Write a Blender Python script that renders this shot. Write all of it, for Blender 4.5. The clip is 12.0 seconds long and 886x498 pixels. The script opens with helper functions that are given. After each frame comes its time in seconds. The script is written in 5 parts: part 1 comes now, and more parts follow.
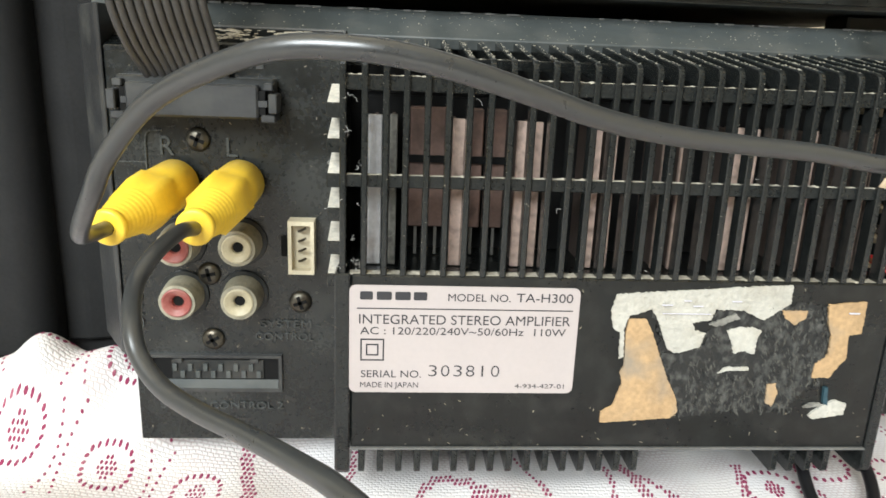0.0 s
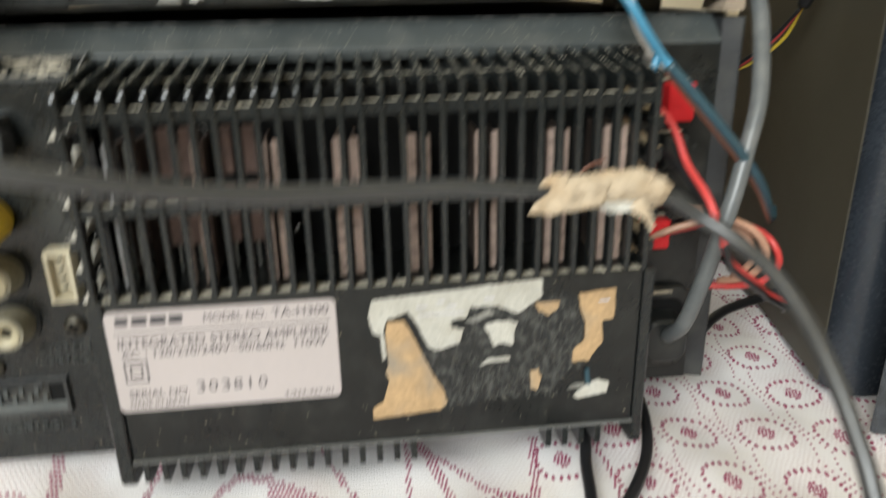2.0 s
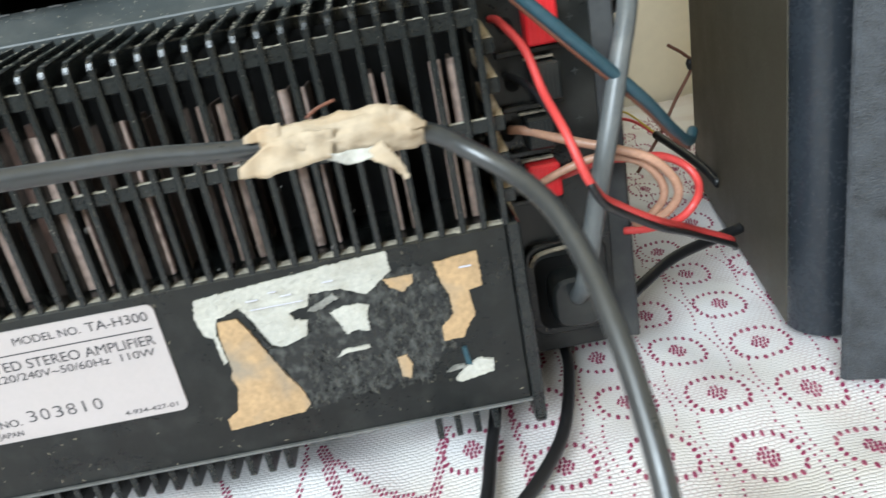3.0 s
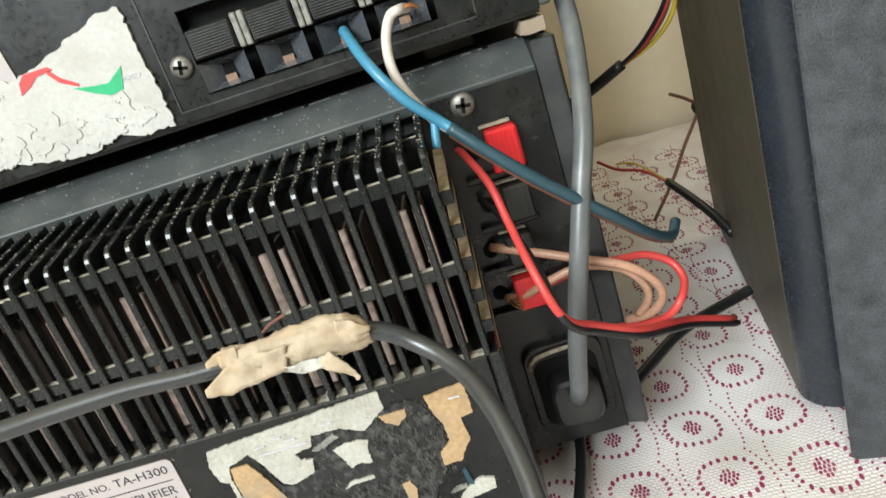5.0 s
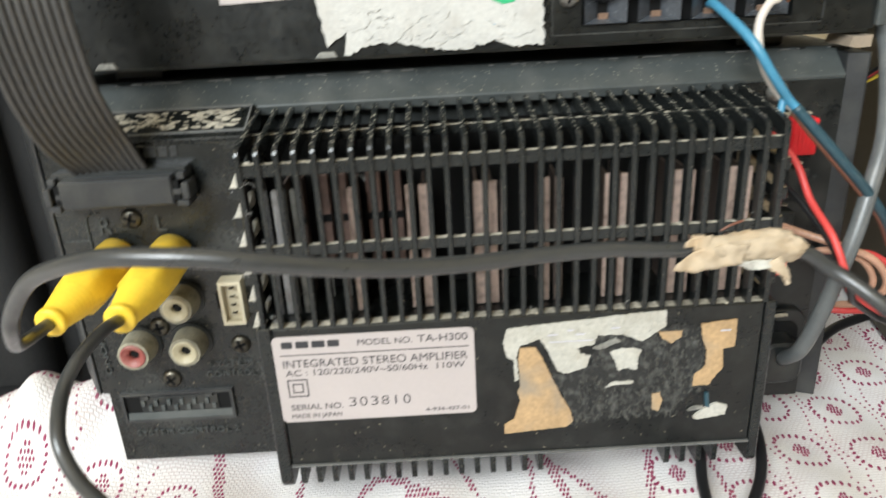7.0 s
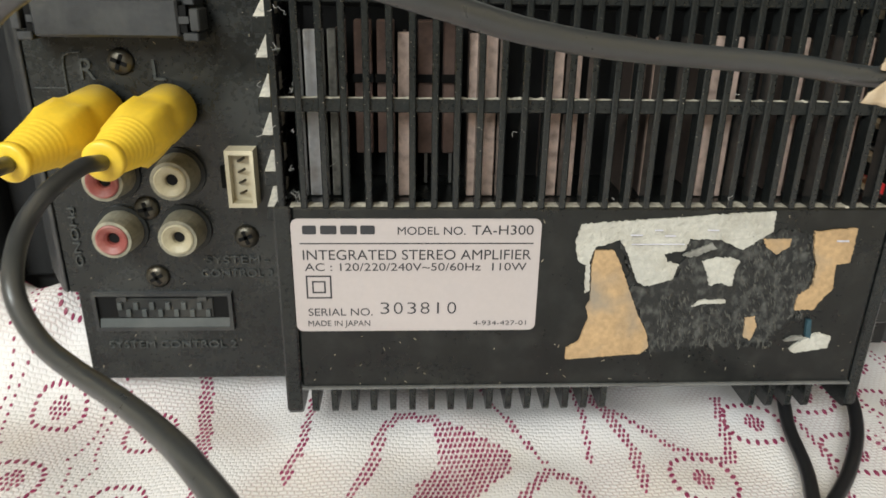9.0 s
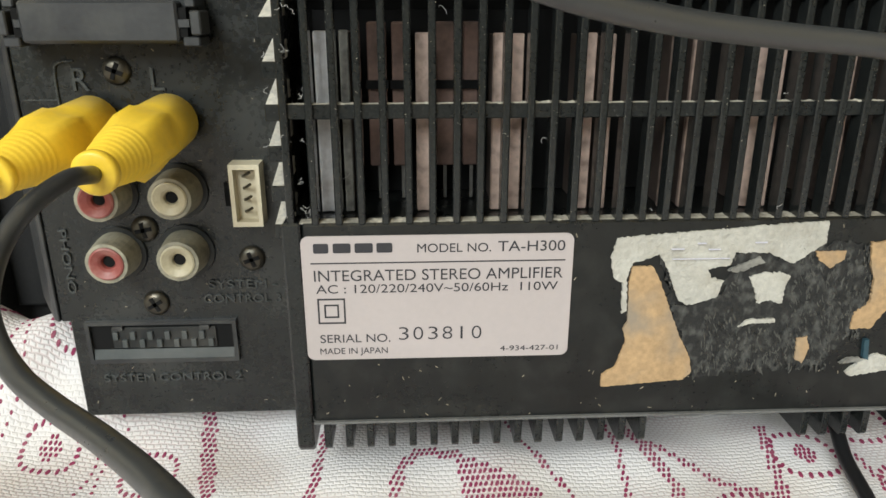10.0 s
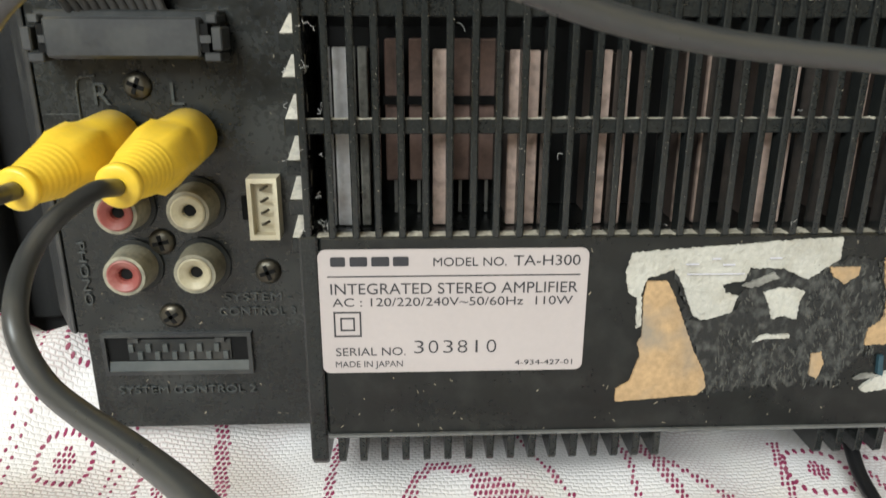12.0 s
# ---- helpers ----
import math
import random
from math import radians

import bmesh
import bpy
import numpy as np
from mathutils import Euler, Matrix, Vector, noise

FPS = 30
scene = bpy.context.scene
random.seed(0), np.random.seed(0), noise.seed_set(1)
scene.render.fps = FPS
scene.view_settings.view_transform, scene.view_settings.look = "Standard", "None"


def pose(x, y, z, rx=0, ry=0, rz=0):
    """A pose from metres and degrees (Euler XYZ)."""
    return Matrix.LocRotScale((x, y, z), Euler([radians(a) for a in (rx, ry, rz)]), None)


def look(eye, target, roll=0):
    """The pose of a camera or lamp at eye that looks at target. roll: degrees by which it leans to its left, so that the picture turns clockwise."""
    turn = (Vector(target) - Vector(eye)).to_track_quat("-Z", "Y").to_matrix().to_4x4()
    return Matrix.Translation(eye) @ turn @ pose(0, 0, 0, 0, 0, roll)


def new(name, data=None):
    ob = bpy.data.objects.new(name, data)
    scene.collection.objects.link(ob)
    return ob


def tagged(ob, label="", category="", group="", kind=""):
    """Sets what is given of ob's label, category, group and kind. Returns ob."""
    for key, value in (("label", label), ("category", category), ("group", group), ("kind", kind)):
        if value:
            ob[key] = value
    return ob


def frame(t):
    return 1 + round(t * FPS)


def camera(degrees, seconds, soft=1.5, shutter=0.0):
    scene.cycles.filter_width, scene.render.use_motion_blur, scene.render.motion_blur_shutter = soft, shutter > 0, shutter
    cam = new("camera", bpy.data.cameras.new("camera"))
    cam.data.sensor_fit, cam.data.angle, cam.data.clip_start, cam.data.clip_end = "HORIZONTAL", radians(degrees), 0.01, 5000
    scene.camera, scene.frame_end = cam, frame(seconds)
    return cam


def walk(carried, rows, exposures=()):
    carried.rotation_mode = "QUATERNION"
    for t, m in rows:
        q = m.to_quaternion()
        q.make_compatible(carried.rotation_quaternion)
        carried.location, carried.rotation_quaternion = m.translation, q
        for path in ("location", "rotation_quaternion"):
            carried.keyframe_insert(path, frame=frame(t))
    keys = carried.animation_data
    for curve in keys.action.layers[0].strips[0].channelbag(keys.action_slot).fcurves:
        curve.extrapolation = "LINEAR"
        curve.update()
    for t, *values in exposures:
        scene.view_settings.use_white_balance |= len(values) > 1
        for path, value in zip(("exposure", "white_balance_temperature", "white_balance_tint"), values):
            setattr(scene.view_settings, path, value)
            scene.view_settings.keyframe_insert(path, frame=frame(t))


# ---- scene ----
cam = camera(63.6, 12.0, shutter=0.6)
PATH = [
    (0, (0.011, -0.18, 0.128), (0.153, 1.743, -0.4), 2.3),
    (0.5, (0.012, -0.184, 0.129), (0.19, 1.729, -0.429), 3.7),
    (1, (0.02, -0.185, 0.122), (0.271, 1.706, -0.472), 4.2),
    (1.5, (0.034, -0.185, 0.122), (0.377, 1.681, -0.509), 4.6),
    (2, (0.071, -0.184, 0.15), (0.289, 1.678, -0.547), -1.0),
    (2.2, (0.087, -0.178, 0.166), (0.258, 1.682, -0.550), -6.3),
    (2.5, (0.112, -0.173, 0.164), (0.164, 1.702, -0.53), -11.2),
    (2.8, (0.129, -0.160, 0.147), (0.104, 1.649, -0.707), -9.3),
    (3, (0.134, -0.164, 0.133), (0.145, 1.695, -0.605), -10.8),
    (3.2, (0.142, -0.158, 0.141), (0.116, 1.672, -0.665), -10.5),
    (3.5, (0.14, -0.162, 0.139), (0.069, 1.716, -0.547), -11.8),
    (3.7, (0.154, -0.159, 0.156), (0.042, 1.703, -0.564), -13.8),
    (5.3, (0.162, -0.162, 0.164), (-0.001, 1.722, -0.487), -19.1),
    (5.5, (0.162, -0.162, 0.17), (-0.011, 1.731, -0.45), -19.4),
    (6, (0.133, -0.177, 0.188), (-0.025, 1.735, -0.378), -16.8),
    (6.2, (0.111, -0.183, 0.190), (0.004, 1.737, -0.358), -13.6),
    (6.5, (0.087, -0.194, 0.195), (0.004, 1.68, -0.498), -9.0),
    (6.8, (0.072, -0.191, 0.180), (0.000, 1.654, -0.590), -5.6),
    (7, (0.053, -0.193, 0.173), (0.062, 1.659, -0.581), -3.1),
    (7.2, (0.046, -0.192, 0.167), (0.063, 1.642, -0.63), -1.6),
    (8.8, (0.029, -0.171, 0.131), (0.119, 1.671, -0.643), 1.1),
    (9, (0.029, -0.166, 0.127), (0.124, 1.688, -0.618), 1.0),
    (9.5, (0.025, -0.159, 0.123), (0.104, 1.707, -0.586), 0.1),
    (10, (0.025, -0.153, 0.119), (0.112, 1.73, -0.547), 0.0),
    (10.5, (0.025, -0.152, 0.118), (0.13, 1.732, -0.546), 0.2),
    (11, (0.025, -0.15, 0.116), (0.123, 1.734, -0.547), -0.0),
    (11.5, (0.022, -0.151, 0.116), (0.107, 1.735, -0.545), -0.1),
    (12, (0.022, -0.154, 0.119), (0.101, 1.744, -0.506), 0.2),
]
EXPOSURES = [(0, 0.43, 6600, 11), (0.5, 0.4, 6100, 8), (0.9, 0.07, 6350, 10), (1.5, -0.45, 7600, 12), (1.8, -0.24, 7350, 12), (2.0, 0.09, 6750, 11), (2.2, 0.16, 6500, 10), (2.5, 0.48, 5800, 8), (3.0, 0.37, 6000, 8), (3.5, 0.34, 6450, 9), (5.5, 0.33, 6600, 9), (6.0, 0.26, 6350, 8), (6.5, 0.38, 6450, 9), (7.0, 0.26, 6600, 11), (9.0, -0.12, 6850, 11), (10.5, -0.09, 6680, 10), (12.0, -0.01, 6680, 10)]
walk(cam, [(t, look(eye, target, roll)) for t, eye, target, roll in PATH], EXPOSURES)

# ---- world and light ----
world = bpy.data.worlds.new("world")
scene.world = world
world.use_nodes = True
wn = world.node_tree.nodes
sky = wn.new("ShaderNodeTexSky")
sky.sky_type = "NISHITA"
sky.sun_disc = False
sky.sun_elevation, sky.sun_rotation = radians(40), radians(250)
wn["Background"].inputs["Strength"].default_value = 0.12
world.node_tree.links.new(sky.outputs["Color"], wn["Background"].inputs["Color"])
sun = new("sun", bpy.data.lights.new("sun", "SUN"))
sun.data.energy, sun.data.angle, sun.data.color = 2.0, radians(0.5), (1.0, 0.95, 0.88)
sun.matrix_world = look((0.5, 4.0, 5.0), (0, 0, 0))
scene.view_settings.exposure = 0.0


def window_lamp(eye, target, w, h, energy, color):
    lamp = new("window_light", bpy.data.lights.new("window_light", "AREA"))
    lamp.data.shape, lamp.data.size, lamp.data.size_y = "RECTANGLE", w, h
    lamp.data.energy, lamp.data.color = energy, color
    lamp.matrix_world = look(eye, target)
    return lamp


window_lamp((-0.90, -1.87, 1.36), (-0.10, 0.0, 0.10), 1.4, 1.0, 90, (0.90, 0.98, 1.0))

# ---- materials ----


def material(name, color, rough=0.5, metal=0.0, vary=0.15, scale=60.0, bump=0.0, bump_scale=3500.0, bump_dist=0.00012, dirt=None, dirt_amount=0.0,
             dirt_scale=90.0, spec=0.5, coat=0.0, stretch=1.0):
    """Base colour varied at two scales, optional dust of another colour, and fine relief."""
    m = bpy.data.materials.new(name)
    m.use_nodes = True
    nt = m.node_tree
    n, l = nt.nodes, nt.links
    b = n["Principled BSDF"]
    b.inputs["Metallic"].default_value = metal
    b.inputs["Specular IOR Level"].default_value = spec
    b.inputs["Coat Weight"].default_value = coat
    mp = n.new("ShaderNodeMapping")
    mp.inputs["Scale"].default_value = (1, 1, stretch)
    l.new(n.new("ShaderNodeTexCoord").outputs["Object"], mp.inputs["Vector"])
    big = n.new("ShaderNodeTexNoise")
    big.inputs["Scale"].default_value = scale
    big.inputs["Detail"].default_value = 5
    small = n.new("ShaderNodeTexNoise")
    small.inputs["Scale"].default_value = scale * 14
    small.inputs["Detail"].default_value = 3
    l.new(mp.outputs["Vector"], big.inputs["Vector"])
    l.new(mp.outputs["Vector"], small.inputs["Vector"])
    mixv = n.new("ShaderNodeMath")
    mixv.operation = "ADD"
    l.new(big.outputs["Fac"], mixv.inputs[0])
    l.new(small.outputs["Fac"], mixv.inputs[1])
    ramp = n.new("ShaderNodeMapRange")
    ramp.inputs["From Min"].default_value, ramp.inputs["From Max"].default_value = 0.6, 1.4
    ramp.inputs["To Min"].default_value, ramp.inputs["To Max"].default_value = 1 - vary, 1 + vary
    l.new(mixv.outputs[0], ramp.inputs["Value"])
    mul = n.new("ShaderNodeMix")
    mul.data_type, mul.blend_type = "RGBA", "MULTIPLY"
    mul.inputs["Factor"].default_value = 1
    mul.inputs["A"].default_value = (*color, 1)
    l.new(ramp.outputs["Result"], mul.inputs["B"])
    last = mul.outputs["Result"]
    rgh = n.new("ShaderNodeMapRange")
    rgh.inputs["From Min"].default_value, rgh.inputs["From Max"].default_value = 0.6, 1.4
    rgh.inputs["To Min"].default_value, rgh.inputs["To Max"].default_value = max(0.03, rough - 0.1), min(1, rough + 0.1)
    l.new(mixv.outputs[0], rgh.inputs["Value"])
    l.new(rgh.outputs["Result"], b.inputs["Roughness"])
    if dirt:
        dn = n.new("ShaderNodeTexNoise")
        dn.inputs["Scale"].default_value, dn.inputs["Detail"].default_value = dirt_scale, 8
        l.new(mp.outputs["Vector"], dn.inputs["Vector"])
        dr = n.new("ShaderNodeMapRange")
        dr.inputs["From Min"].default_value, dr.inputs["From Max"].default_value = 0.48, 0.72
        dr.inputs["To Min"].default_value, dr.inputs["To Max"].default_value = 0, dirt_amount
        l.new(dn.outputs["Fac"], dr.inputs["Value"])
        dm = n.new("ShaderNodeMix")
        dm.data_type = "RGBA"
        l.new(dr.outputs["Result"], dm.inputs["Factor"])
        l.new(last, dm.inputs["A"])
        dm.inputs["B"].default_value = (*dirt, 1)
        last = dm.outputs["Result"]
    l.new(last, b.inputs["Base Color"])
    if bump:
        bn = n.new("ShaderNodeTexNoise")
        bn.inputs["Scale"].default_value, bn.inputs["Detail"].default_value = bump_scale, 4
        l.new(mp.outputs["Vector"], bn.inputs["Vector"])
        bp = n.new("ShaderNodeBump")
        bp.inputs["Strength"].default_value, bp.inputs["Distance"].default_value = bump, bump_dist
        l.new(bn.outputs["Fac"], bp.inputs["Height"])
        l.new(bp.outputs["Normal"], b.inputs["Normal"])
    return m


DUST = (0.36, 0.31, 0.23)
M_black = material("black_abs", (0.011, 0.013, 0.013), 0.38, vary=0.3, bump=0.15, dirt=(0.08, 0.075, 0.065), dirt_amount=0.35)
M_panel = material("black_panel", (0.0062, 0.0074, 0.0072), 0.32, vary=0.3, bump=0.16, dirt=(0.09, 0.09, 0.08), dirt_amount=0.14, dirt_scale=160)
M_jackpanel = material("dusty_black_panel", (0.0075, 0.0090, 0.0088), 0.27, vary=0.35, bump=0.1, dirt=(0.09, 0.095, 0.088), dirt_amount=0.26, dirt_scale=45, spec=0.6)
M_slat = material("black_slat", (0.0125, 0.0142, 0.0140), 0.20, vary=0.3, bump=0.06, dirt=(0.15, 0.15, 0.135), dirt_amount=0.08, dirt_scale=1600, spec=0.45)
M_cover = material("grey_black_cover", (0.050, 0.057, 0.056), 0.5, vary=0.2, bump=0.3, dirt=(0.12, 0.12, 0.11), dirt_amount=0.4)
# near black stands in for the shade in holes, wells and behind vents
M_deep = material("shaded_inside", (0.007, 0.007, 0.007), 0.9, spec=0.2)
M_dust = material("dusty_ledge", DUST, 0.95, vary=0.35, bump=0.8, bump_scale=1500, bump_dist=0.0004, dirt=(0.06, 0.055, 0.05), dirt_amount=0.8, dirt_scale=400)
M_ledgedust = material("grey_brown_dust", (0.42, 0.385, 0.31), 0.95, vary=0.4, bump=0.9, bump_scale=1500, bump_dist=0.0003, dirt=(0.10, 0.095, 0.085), dirt_amount=0.7, dirt_scale=600)
M_tandust = material("tan_dust", (0.46, 0.36, 0.23), 0.95, vary=0.35, bump=0.8, bump_scale=1500, bump_dist=0.0003, dirt=(0.2, 0.16, 0.11), dirt_amount=0.6, dirt_scale=500)
M_pale = material("pale_dust", (0.60, 0.56, 0.48), 0.95, vary=0.25, bump=0.8, bump_scale=1500, bump_dist=0.0003, dirt=(0.25, 0.23, 0.2), dirt_amount=0.5, dirt_scale=500)
M_label = material("label_paper", (0.45, 0.40, 0.388), 0.4, vary=0.03, bump=0.03)
M_ink = material("black_ink", (0.03, 0.03, 0.035), 0.5)
M_paper = material("torn_paper", (0.46, 0.445, 0.395), 0.85, vary=0.2, bump=1.0, bump_scale=900, bump_dist=0.0005, dirt=(0.34, 0.31, 0.25), dirt_amount=0.6, dirt_scale=150)
M_glue = material("old_glue_brown", (0.43, 0.285, 0.15), 0.7, vary=0.3, bump=0.5, bump_scale=1400, bump_dist=0.0002, dirt=(0.23, 0.21, 0.175), dirt_amount=0.85, dirt_scale=75)
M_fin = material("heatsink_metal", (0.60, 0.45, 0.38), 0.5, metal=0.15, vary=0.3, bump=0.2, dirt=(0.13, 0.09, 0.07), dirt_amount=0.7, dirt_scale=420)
# the fin metal again, with the shade between fins put into its colour
M_finweb = material("shaded_heatsink_web", (0.13, 0.097, 0.082), 0.7, metal=0.1, vary=0.3)
M_package = material("brown_transistor", (0.17, 0.105, 0.085), 0.6, vary=0.3, dirt=(0.05, 0.035, 0.03), dirt_amount=0.7, dirt_scale=200)
M_silver = material("silver_bracket", (0.52, 0.52, 0.53), 0.4, metal=0.3, vary=0.2, dirt=(0.25, 0.2, 0.18), dirt_amount=0.5, dirt_scale=200)
# wall colour darkened for unseen sides, so black panels reflect less
M_dimwall = material("dimmed_unseen_wall", (0.33, 0.29, 0.23), 0.9, vary=0.08, scale=8, bump=0.1)
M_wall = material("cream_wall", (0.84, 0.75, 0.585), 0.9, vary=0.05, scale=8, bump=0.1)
M_vinyl = material("black_vinyl", (0.048, 0.053, 0.060), 0.42, vary=0.75, scale=170, bump=1.0, bump_scale=2300, bump_dist=0.0006)
M_wood = material("dark_wood_side", (0.064, 0.057, 0.041), 0.48, spec=0.35, vary=0.22, bump=0.1)
M_yellow = material("yellow_plastic", (0.84, 0.56, 0.045), 0.42, vary=0.08, bump=0.1, dirt=(0.55, 0.38, 0.05), dirt_amount=0.3)
M_cable = material("grey_black_cable", (0.030, 0.032, 0.033), 0.34, vary=0.1, spec=0.85)
M_cablegrey = material("grey_cable", (0.105, 0.112, 0.113), 0.36, vary=0.12, bump=0.1, dirt=(0.3, 0.29, 0.27), dirt_amount=0.3)
M_cord = material("black_cord", (0.012, 0.012, 0.013), 0.4, vary=0.2, bump=0.1)
M_blue = material("blue_wire", (0.055, 0.23, 0.36), 0.4, vary=0.1)
M_teal = material("dark_teal_wire", (0.025, 0.065, 0.085), 0.42, vary=0.2)
M_white = material("white_wire", (0.62, 0.56, 0.50), 0.5, vary=0.12, dirt=(0.35, 0.28, 0.24), dirt_amount=0.4)
M_red = material("red_plastic", (0.62, 0.02, 0.025), 0.38, vary=0.12, bump=0.1)
M_redwire = material("red_wire", (0.56, 0.055, 0.05), 0.42, vary=0.12)
M_peach = material("clear_wire", (0.46, 0.255, 0.17), 0.4, vary=0.2)
M_copper = material("copper_strands", (0.5, 0.22, 0.1), 0.4, metal=0.8, vary=0.3)
M_wireyellow = material("yellow_wire", (0.65, 0.48, 0.05), 0.45)
M_wirebrown = material("brown_wire", (0.16, 0.06, 0.035), 0.5)
M_jack = material("dirty_jack", (0.30, 0.28, 0.21), 0.6, metal=0.2, vary=0.25, bump=0.3, dirt=(0.1, 0.095, 0.08), dirt_amount=0.7, dirt_scale=300)
M_cream = material("cream_plastic", (0.58, 0.52, 0.38), 0.5, vary=0.08, bump=0.05, dirt=(0.5, 0.44, 0.32), dirt_amount=0.4, dirt_scale=250)
M_jackcream = material("jack_insulator", (0.46, 0.41, 0.28), 0.5, vary=0.12, bump=0.1, dirt=(0.3, 0.25, 0.16), dirt_amount=0.5, dirt_scale=350)
M_lint = material("lint", (0.45, 0.44, 0.42), 0.95)
M_redjack = material("red_jack", (0.25, 0.062, 0.052), 0.5, vary=0.12, dirt=(0.5, 0.3, 0.25), dirt_amount=0.4, dirt_scale=250)
M_screw = material("dull_screw", (0.085, 0.078, 0.062), 0.34, metal=0.8, vary=0.3, bump=0.2, dirt=(0.08, 0.06, 0.04), dirt_amount=0.7, dirt_scale=300)
M_screwbright = material("worn_screw", (0.25, 0.24, 0.22), 0.45, metal=0.7, vary=0.3, bump=0.3, dirt=(0.10, 0.08, 0.06), dirt_amount=0.8, dirt_scale=350)
# raised plastic coloured paler: the light it catches is painted in
M_emboss = material("relief_catchlight", (0.045, 0.046, 0.044), 0.42, vary=0.4, dirt=(0.01, 0.01, 0.01), dirt_amount=0.7, dirt_scale=350)
M_relief = material("moulded_letters", (0.046, 0.050, 0.048), 0.30, vary=0.2, dirt=(0.10, 0.10, 0.09), dirt_amount=0.12, dirt_scale=500)
# bluish grey puts the glare on the funnel facets into the colour
M_funnel = material("glossy_lit_facets", (0.060, 0.066, 0.075), 0.22, vary=0.3, bump=0.1)
M_tinned = material("brown_tinned_contact", (0.24, 0.155, 0.11), 0.45, metal=0.5, vary=0.3)
M_contact = material("dull_contact", (0.17, 0.165, 0.15), 0.5, metal=0.3, vary=0.3)
M_sideframe = material("black_moulding", (0.024, 0.025, 0.026), 0.42, vary=0.25, bump=0.2, dirt=(0.09, 0.09, 0.08), dirt_amount=0.35)
M_clear = material("dusty_clear", (0.24, 0.235, 0.21), 0.6, vary=0.3, dirt=(0.06, 0.055, 0.05), dirt_amount=0.8, dirt_scale=350)
M_tape = material("cream_tape", (0.45, 0.36, 0.255), 0.75, vary=0.15, bump=0.5, bump_scale=1300, bump_dist=0.0002, dirt=(0.42, 0.30, 0.18), dirt_amount=0.75, dirt_scale=170)
M_card = material("cardboard", (0.27, 0.215, 0.16), 0.9, vary=0.15, bump=0.4)
M_ribbon = material("grey_ribbon", (0.048, 0.045, 0.042), 0.5, vary=0.15, bump=0.1)
M_chip = material("chipped_edge", (0.12, 0.12, 0.115), 0.7, vary=0.3)
M_green = material("green_print", (0.02, 0.38, 0.16), 0.6)
M_redprint = material("red_print", (0.60, 0.06, 0.06), 0.6)
M_blueprint = material("blue_print", (0.03, 0.25, 0.45), 0.6)
M_pen = material("faded_pen", (0.55, 0.54, 0.60), 0.8)
M_gloss = material("gloss_black", (0.024, 0.029, 0.036), 0.26, vary=0.2, bump=0.1)
M_matt = material("matt_black", (0.004, 0.004, 0.004), 0.85, vary=0.3, bump=0.4)
M_floor = material("floor_paint", (0.20, 0.17, 0.14), 0.7, scale=6)

# ---- building helpers ----


def thing(name, at, label, category, group="", kind=""):
    ob = new(name)
    ob.empty_display_size = 0.02
    ob.location = at
    return tagged(ob, label, category, group, kind)


def world_of(ob):
    m = ob.matrix_parent_inverse @ ob.matrix_basis
    return world_of(ob.parent) @ m if ob.parent else m


def part(name, bm, mat, parent, label="", smooth=False, recalc=True):
    """One mesh object from a bmesh in world coordinates, under its thing."""
    me = bpy.data.meshes.new(name)
    if recalc:
        bmesh.ops.recalc_face_normals(bm, faces=bm.faces)
    bm.to_mesh(me)
    bm.free()
    me.materials.append(mat)
    if smooth:
        me.shade_smooth()
    ob = new(name, me)
    if parent is not None:
        ob.parent = parent
        ob.matrix_parent_inverse = world_of(parent).inverted()
    return tagged(ob, label)


def add_box(bm, x0, x1, y0, y1, z0, z1, bevel=0.0, seg=1):
    ret = bmesh.ops.create_cube(bm, size=1, matrix=Matrix.Translation(((x0 + x1) / 2, (y0 + y1) / 2, (z0 + z1) / 2)) @ Matrix.Diagonal((abs(x1 - x0), abs(y1 - y0), abs(z1 - z0), 1)))
    if bevel:
        es = list({e for v in ret["verts"] for e in v.link_edges})
        bmesh.ops.bevel(bm, geom=es, offset=bevel, segments=seg, affect="EDGES", profile=0.5)
    return bm


def box(x0, x1, y0, y1, z0, z1, bevel=0.0, seg=1):
    return add_box(bmesh.new(), x0, x1, y0, y1, z0, z1, bevel, seg)


def prism(outline, axis, a, b, bevel=0.0):
    """Closed outline extruded along an axis from a to b."""
    bm = bmesh.new()

    def put(p, c):
        return {"x": (c, p[0], p[1]), "y": (p[0], c, p[1]), "z": (p[0], p[1], c)}[axis]
    va = [bm.verts.new(put(p, a)) for p in outline]
    vb = [bm.verts.new(put(p, b)) for p in outline]
    n = len(outline)
    bm.faces.new(va)
    bm.faces.new(vb[::-1])
    for i in range(n):
        bm.faces.new((va[i], vb[i], vb[(i + 1) % n], va[(i + 1) % n]))
    bmesh.ops.recalc_face_normals(bm, faces=bm.faces)
    if bevel:
        bmesh.ops.bevel(bm, geom=list(bm.edges), offset=bevel, segments=1, affect="EDGES")
    return bm


def rounded_rect(x0, x1, z0, z1, r, n=5):
    pts = []
    for cx, cz, a0 in ((x1 - r, z1 - r, 0), (x0 + r, z1 - r, 90), (x0 + r, z0 + r, 180), (x1 - r, z0 + r, 270)):
        for i in range(n + 1):
            a = radians(a0 + 90 * i / n)
            pts.append((cx + r * math.cos(a), cz + r * math.sin(a)))
    return pts


